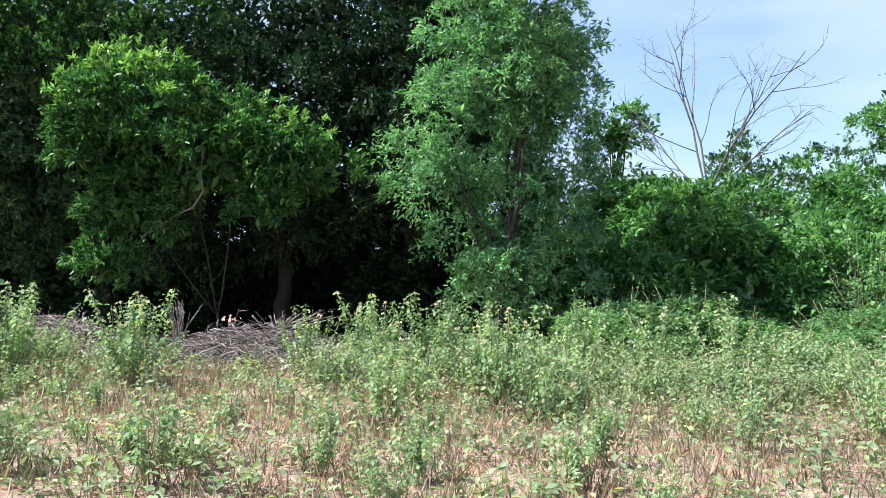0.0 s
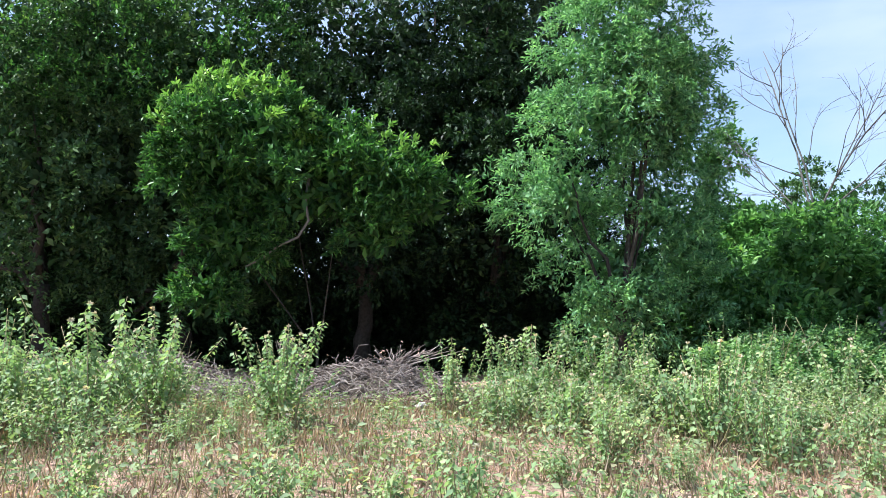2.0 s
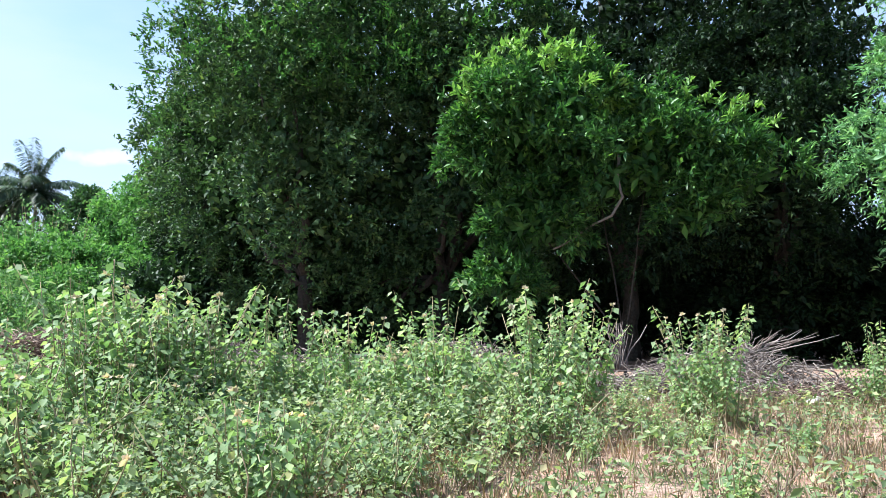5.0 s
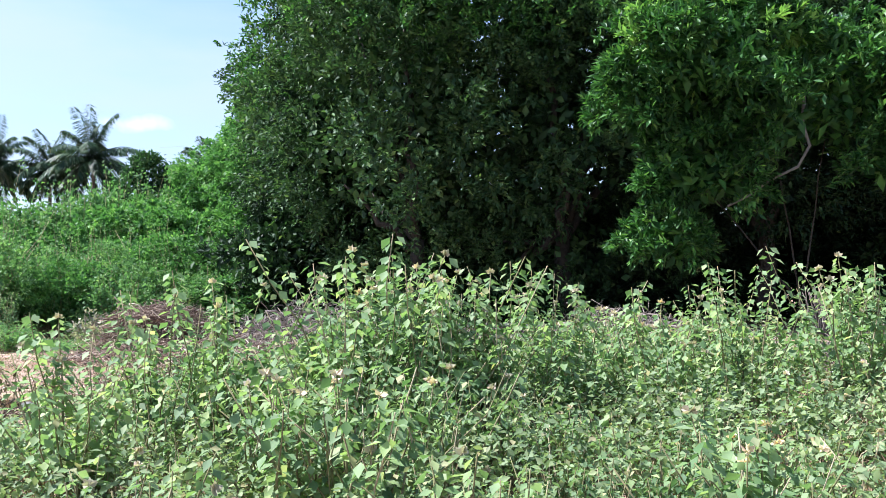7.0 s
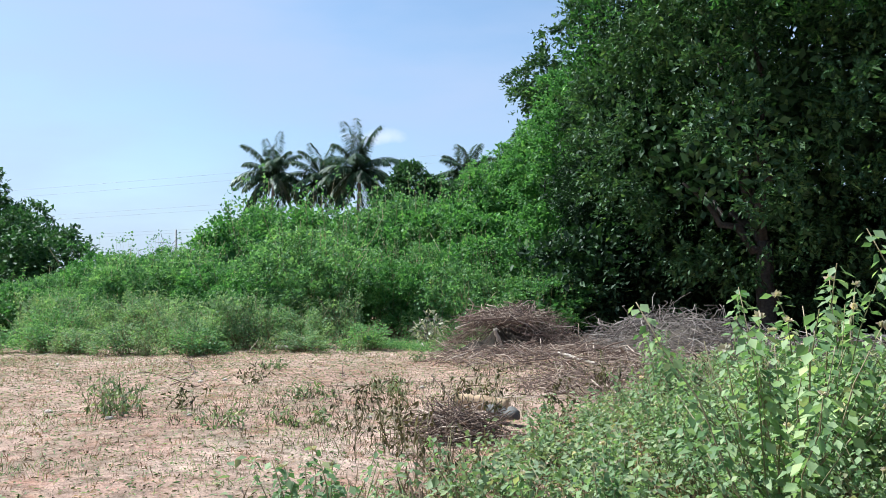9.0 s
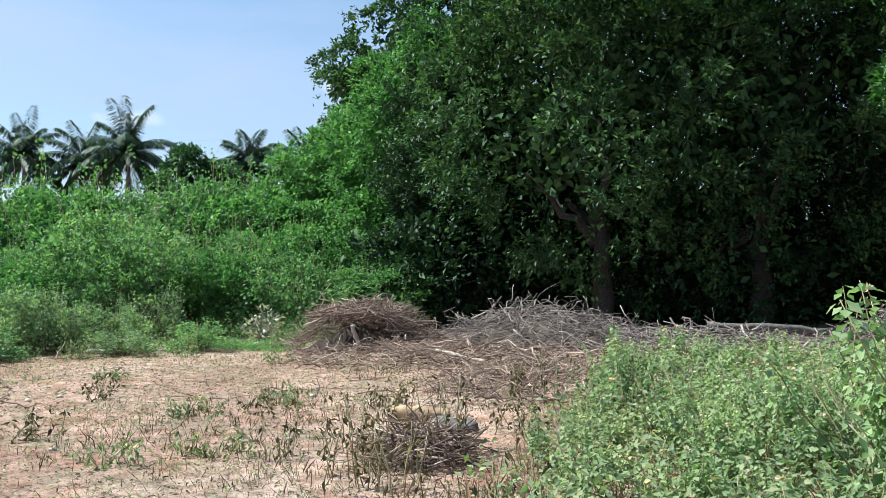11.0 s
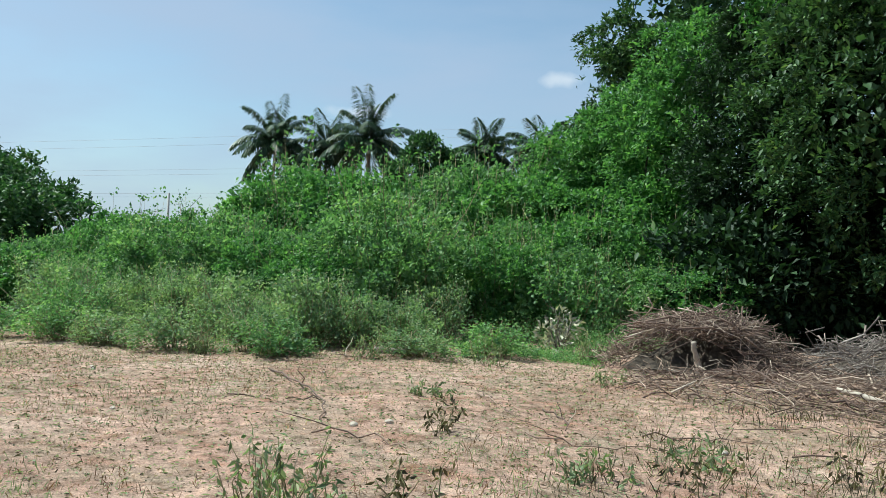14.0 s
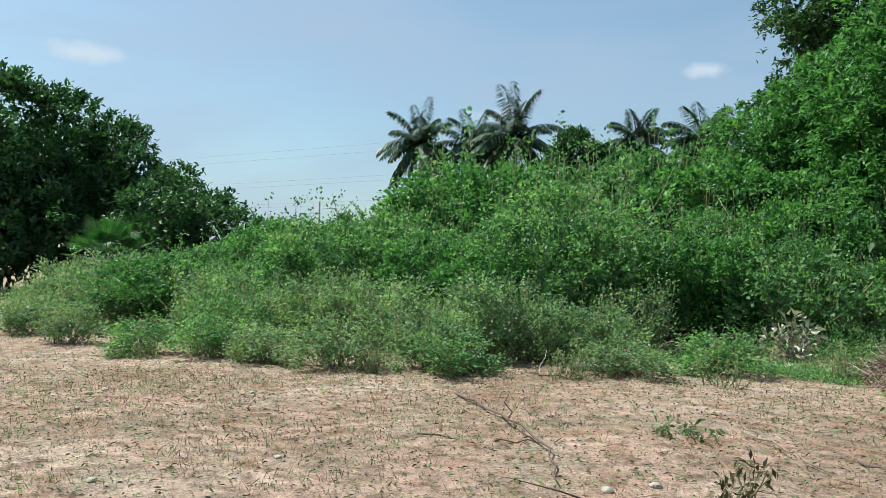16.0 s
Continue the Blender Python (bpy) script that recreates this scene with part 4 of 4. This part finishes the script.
def brush_pile(name, x, y, label, rx, ry, h, n, kind, l0, l1, r0, r1, hollow=None, turn=None, upright=0.15, twigs=500):
    """A heap of sticks laid one over another on a low mound of rotten litter."""
    e = thing(name, x, y, label, "brush pile", z=float(ground_z(x, y)))
    if h > 0.3:
        u = np.linspace(0, 2 * np.pi, 22, endpoint=False)
        rings = [np.stack([np.cos(u) * rx * k * 0.85, np.sin(u) * ry * k * 0.85, np.full(22, h * 0.62 * (1 - k ** 2) - 0.03)], 1) for k in (1.0, 0.8, 0.6, 0.4, 0.2)]
        v = np.concatenate(rings + [np.array([[0, 0, h * 0.62]])])
        v += rng.normal(0, 0.03, v.shape)
        if hollow:
            for hx, hw, hy, hz in hollow:
                v[:, 2] = np.where((np.abs(v[:, 0] - hx) < hw * 1.2) & (v[:, 1] < hy), 0.05, v[:, 2])
        t = [(i * 22 + a, i * 22 + (a + 1) % 22, (i + 1) * 22 + (a + 1) % 22) for i in range(4) for a in range(22)]
        t += [(i * 22 + a, (i + 1) * 22 + (a + 1) % 22, (i + 1) * 22 + a) for i in range(4) for a in range(22)]
        t += [(88 + a, 88 + (a + 1) % 22, 110) for a in range(22)]
        part("litter_mound", (v, np.array(t)), ROT, e, "dark rotten litter under the sticks")

    def spot():
        a, k = rs.uniform(0, 6.28), math.sqrt(rs.random())
        px, py = rx * k * math.cos(a), ry * k * math.sin(a)
        pz = h * max(0.03, 1 - k ** 1.6) * rs.uniform(0.6, 1.0) + 0.03
        for hx, hw, hy, hz in hollow or ():
            if abs(px - hx) < hw + 0.2 and py < hy + 0.15 and pz < hz:
                pz = hz + rs.uniform(0.05, 0.2)
                py = min(py, hy) + 0.3
        z = rs.gauss(turn, 0.85) if turn is not None else rs.uniform(0, 6.28)
        tilt = rs.gauss(0, upright) + (0.35 * k * (1 if math.cos(z) * px + math.sin(z) * py > 0 else -1)) * (h > 0.5)
        return px, py, pz, tilt, z

    for i in range(n):
        px, py, pz, tilt, z = spot()
        ob = new("stick", stick_mesh(kind, rs.uniform(l0, l1), r0 + (r1 - r0) * rs.random() ** 2))
        ob.parent = e
        ob.location, ob.rotation_euler = (px, py, pz), (rs.uniform(0, 6), tilt, z)
    pieces = []
    for i in range(twigs):
        px, py, pz, tilt, z = spot()
        z, tilt, half = rs.uniform(0, 6.28), rs.gauss(0, 0.4), rs.uniform(0.12, 0.4)
        d = np.array([math.cos(z) * math.cos(tilt), math.sin(z) * math.cos(tilt), math.sin(tilt)]) * half
        c = np.array([px * 1.1, py * 1.1, pz + 0.02])
        pieces.append(tube(wiggle(c - d, c + d, 4, 0.03), np.linspace(0.006, 0.003, 4), 3))
    tagged(part("twig_tangle", stack(pieces), STICK if kind == "brown" else GREYSTICK, e), "fine broken twigs over the heap", kind="stuff")
    return e


VIEW = math.radians(35)
pile = brush_pile("brush_pile", -20.9, 18.6, "heap of dry brown sticks with a dark hollow", 1.6, 1.05, 1.0, 240, "brown", 0.4, 1.5, 0.005, 0.015, hollow=((-0.55, 0.24, 0.0, 0.55), (0.15, 0.42, 0.1, 0.6)), turn=VIEW, upright=0.3, twigs=1500)
for i in range(46):
    roof = new("stick", stick_mesh("brown", rs.uniform(0.9, 2.1), rs.uniform(0.008, 0.02)))
    roof.parent = pile
    u = rs.uniform(-1.0, 1.0)
    roof.location, roof.rotation_euler = (u * 0.75, rs.uniform(-0.75, 0.5), 0.84 - 0.25 * u * u + rs.uniform(-0.18, 0.03)), (rs.uniform(0, 6), 0.3 * u + rs.gauss(0, 0.08), rs.gauss(0.15, 0.5))
brush_pile("brushwood_heap", -17.6, 19.6, "low heap of grey dead brushwood before the trees", 2.3, 1.4, 0.85, 230, "grey", 0.7, 1.9, 0.008, 0.02, upright=0.35)
brush_pile("stick_litter", -18.6, 16.6, "scattered dry sticks lying over the ground", 2.7, 1.5, 0.22, 240, "brown", 0.4, 1.5, 0.006, 0.016)
brush_pile("stick_litter", -14.6, 19.0, "grey dead branches lying in the grove's shade", 2.2, 1.2, 0.35, 120, "grey", 0.7, 2.2, 0.01, 0.024, upright=0.2)
brush_pile("stick_litter", -15.6, 14.0, "scattered brown twigs among withered weeds", 2.0, 1.5, 0.14, 110, "brown", 0.3, 1.2, 0.005, 0.012, twigs=700)
brush_pile("twig_heap", -16.2, 10.0, "small tangled heap of dry twigs and grass", 0.42, 0.34, 0.3, 80, "brown", 0.25, 0.6, 0.004, 0.009, upright=0.5, twigs=260)
brush_pile("debris_heap", -5.9, 17.6, "heap of dry palm fronds, twigs and rubble", 1.9, 0.9, 0.75, 230, "grey", 0.5, 1.5, 0.008, 0.02, upright=0.25)
brush_pile("debris_heap", -4.2, 16.8, "flat spread of pale dry sticks and chips", 1.3, 0.5, 0.2, 120, "brown", 0.3, 1.0, 0.008, 0.018)
brush_pile("brushwood_heap", -11.0, 19.2, "dark heap of brushwood under the bush", 1.8, 0.8, 0.8, 150, "grey", 0.8, 1.9, 0.01, 0.025)
brush_pile("debris_heap", -8.2, 17.2, "low heap of broken wood and leaves", 1.2, 0.6, 0.35, 90, "grey", 0.4, 1.1, 0.008, 0.02)


def dry_frond(x, y, z, spread, height, n, label, lean=(0, 0), mat=None):
    """A broom-like tuft of dry fronds."""
    e = thing("dry_fronds", x, y, label, "fronds", z=z)
    for i in range(n):
        tip = np.array([rng.normal(lean[0], spread), rng.normal(lean[1], spread * 0.5), height * (0.7 + 0.4 * rng.random())])
        part("frond", tube(wiggle((rng.normal(0, 0.05), 0, -0.05), tip, 5, 0.02), np.linspace(0.016, 0.004, 5), 4), mat or GREYSTICK, e)


dry_frond(-7.7, 18.2, 0.35, 0.16, 0.75, 24, "upright tuft of dry grey palm stalks")
dry_frond(-5.6, 18.0, 0.65, 0.35, 0.35, 26, "brown dry palm frond lying on the heap", (0.5, 0))


def bleached_plant(x, y):
    e = thing("bleached_plant", x, y, "pale bleached dead plant with curled leaves by the thicket", "plant", z=float(ground_z(x, y)))
    for i in range(14):
        a = i * 2.4
        tip = np.array([math.cos(a) * 0.3, math.sin(a) * 0.3, 0.35 + 0.5 * rng.random()])
        part("stalk", tube(wiggle((0, 0, -0.03), tip, 5, 0.03), np.linspace(0.018, 0.006, 5), 5), GREYSTICK, e)
    for c, r in (((0, 0, 0.62), 0.28), ((-0.2, -0.1, 0.4), 0.26), ((0.22, -0.05, 0.5), 0.24), ((0.05, -0.2, 0.24), 0.28)):
        p, o = shell(c, (r, r, r * 0.8), 42, 0.4)
        tagged(part("foliage", leaves(p, o + rng.normal(0, 0.7, o.shape) - [0, 0, 0.3], rng.normal(0, 1, o.shape), 0.1 + 0.1 * rng.random(len(p)), 0.05, 0.3), BLEACHED, e), kind="stuff")


bleached_plant(-24.1, 19.7)


def log(x, y, z, length, r, turn, tilt, label, mat, name="log"):
    n = 9
    pts = wiggle((-length / 2, 0, 0), (length / 2, 0, 0), n, r * 0.2)
    v, t = tube(pts, r * (0.75 + 0.35 * rng.random(n)), 10)
    v = v + rng.normal(0, r * 0.09, v.shape)
    ob = new(name, tri_mesh(name, v, t, [mat]))
    ob.matrix_world = pose(x, y, z, 0, tilt, turn)
    return tagged(smooth(ob), label, "log")


log(-16.7, 11.2, 0.09, 0.6, 0.09, 25, 4, "split weathered orange-brown log on bare soil", LOGWOOD)
log(-16.2, 10.9, 0.07, 0.45, 0.07, 160, 0, "short grey log beside the twig heap", GREYBARK)
log(-18.0, 16.0, 0.16, 1.2, 0.032, -28, 5, "pale bleached split branch lying on sticks", STONE)
log(-25.4, 16.3, 0.06, 0.8, 0.05, 30, 3, "grey fallen log at the foot of the thicket", GREYSTICK)
log(-20.75, 17.75, 0.3, 0.5, 0.04, 80, 65, "pale bleached stump leaning out of the pile", STONE)
log(-13.4, 20.3, 0.35, 2.2, 0.06, 8, 3, "bare dead branch lying in the shade", GREYBARK)


def fallen_branch(pts, r, label, forks=2):
    pts = [np.array([*p, ground_z(*p) + 0.02 + 0.03 * rng.random()]) for p in pts]
    dense = []
    for a, b in zip(pts, pts[1:]):
        dense += list(wiggle(a, b, 5, 0.03)[:-1])
    dense.append(pts[-1])
    pieces = [tube(dense, np.linspace(r, r * 0.4, len(dense)), 6)]
    for _ in range(forks):
        i = rng.integers(1, len(dense) - 1)
        d = unit(rng.normal(0, 1, 3) * [1, 1, 0.35] + [0, 0, 0.25]) * (0.3 + 0.4 * rng.random())
        pieces.append(tube(wiggle(dense[i], dense[i] + d, 4, 0.015), np.linspace(r * 0.6, r * 0.25, 4), 5))
    ob = new("fallen_branch", tri_mesh("fallen_branch", *stack(pieces), [STICK]))
    tagged(ob, label, "branch", "fallen branches on the clearing")


for pts, r in ((((-25.3, 13.3), (-23.9, 12.5), (-22.6, 11.6), (-22.0, 10.9)), 0.022), (((-23.9, 11.4), (-23.2, 11.7), (-22.8, 12.0)), 0.014),
               (((-21.7, 10.5), (-21.2, 10.75), (-20.7, 10.55)), 0.016), (((-21.9, 13.4), (-21.3, 12.9), (-20.9, 12.7)), 0.016),
               (((-20.9, 13.2), (-20.5, 12.9), (-20.2, 12.4)), 0.014), (((-19.6, 12.8), (-19.2, 13.2), (-18.7, 13.3)), 0.014),
               (((-20.3, 11.8), (-19.7, 11.9), (-19.2, 12.3)), 0.013), (((-19.4, 14.6), (-18.6, 14.2), (-17.6, 14.5)), 0.016),
               (((-18.3, 13.0), (-17.6, 13.3), (-17.0, 13.1)), 0.014), (((-17.2, 12.2), (-16.3, 12.5), (-15.6, 12.3)), 0.013),
               (((-26.2, 15.6), (-25.6, 15.2), (-25.0, 15.3)), 0.02), (((-3.3, 9.6), (-3.0, 9.0), (-2.8, 8.4)), 0.016)):
    fallen_branch(pts, r * 0.65, "thin crooked dry branch fallen on the soil")


def stone(x, y, r, mat, label, category="stone", name="stone"):
    bm = bmesh.new()
    bmesh.ops.create_icosphere(bm, subdivisions=2, radius=r)
    for v in bm.verts:
        v.co = Vector((v.co.x * 1.3, v.co.y, v.co.z * 0.65)) * (1 + 0.35 * noise.noise(v.co * (1.6 / r) + Vector((x, y, 0))))
    me = bpy.data.meshes.new(name)
    bm.to_mesh(me)
    bm.free()
    me.materials.append(mat)
    ob = new(name, me)
    ob.location, ob.rotation_euler = (x, y, float(ground_z(x, y)) + r * 0.3), (0, 0, rs.uniform(0, 6))
    tagged(ob, label, category, "stones on the soil")


for i in range(30):
    x, y = rs.uniform(-33, -16), rs.uniform(8, 15.5)
    stone(x, y, rs.uniform(0.015, 0.04), STONE, "small pale stone on the dry soil")
for i in range(16):
    stone(rs.uniform(-7.6, -3.0), rs.uniform(16.2, 17.2), rs.uniform(0.05, 0.13), PALE, "pale rubble lump beside the debris heap")
for x, y, r in ((-23.9, 19.2, 0.16), (-23.4, 19.3, 0.13), (-24.3, 19.1, 0.12)):
    stone(x, y, r * 0.7, STONE, "pale lump under the bleached dry plant")


# ---- small plants on the clearing ----
def dry_stalks(x, y, h, n, label, mat):
    e = thing("withered_weed", x, y, label, "weed", "withered weeds on the clearing", float(ground_z(x, y)))
    st, lf = [], []
    for _ in range(n):
        a = np.array([rng.normal(0, 0.12), rng.normal(0, 0.12), -0.02])
        b = a + [rng.normal(0, 0.1), rng.normal(0, 0.1), h * (0.5 + 0.5 * rng.random())]
        pts = wiggle(a, b, 5, 0.015)
        st.append(tube(pts, np.linspace(0.006, 0.003, 5), 4))
        m = 8
        i = rng.integers(1, 5, m)
        lf.append(leaves(pts[i] + rng.normal(0, 0.015, (m, 3)), rng.normal(0, 0.6, (m, 3)) + [0, 0, -0.6], rng.normal(0, 1, (m, 3)), 0.06 + 0.03 * rng.random(m), 0.028))
    tagged(part("stem", stack(st), STEM, e), kind="stuff")
    tagged(part("foliage", stack(lf), mat, e), kind="stuff")


for x, y, h, n in ((-16.6, 9.4, 0.75, 9), (-16.3, 9.1, 0.8, 8), (-17.3, 9.8, 0.45, 7), (-16.9, 10.9, 0.6, 6), (-15.6, 12.4, 0.7, 5), (-15.9, 9.0, 0.6, 7), (-18.6, 11.4, 0.3, 8), (-21.0, 11.4, 0.3, 9),
                   (-14.9, 8.2, 0.55, 7), (-15.3, 10.6, 0.5, 6), (-19.8, 9.4, 0.35, 8), (-14.6, 11.6, 0.6, 8), (-15.8, 11.4, 0.5, 9), (-14.9, 13.4, 0.6, 8), (-16.4, 13.6, 0.4, 9), (-17.6, 12.4, 0.35, 8), (-14.3, 14.6, 0.6, 8), (-15.4, 15.2, 0.5, 9), (-16.0, 10.4, 0.7, 9)):
    dry_stalks(x, y, h, n, "withered dark-leaved weed on dry soil", DEADLEAF)
for x, y, h, n in ((-20.4, 8.9, 0.45, 22), (-20.0, 8.6, 0.4, 18), (-18.4, 8.9, 0.3, 12), (-18.8, 12.0, 0.28, 16), (-17.9, 9.6, 0.22, 12), (-27.6, 13.9, 0.5, 26), (-29.6, 13.2, 0.45, 24),
                   (-25.2, 15.3, 0.4, 18), (-23.6, 16.4, 0.45, 16), (-31.5, 12.4, 0.4, 20), (-21.3, 15.9, 0.3, 12), (-22.9, 18.4, 0.6, 20), (-19.3, 10.9, 0.25, 14), (-22.2, 12.9, 0.2, 12)):
    dry_stalks(x, y, h, n, "small green weed clump on dry soil", L_LOW)
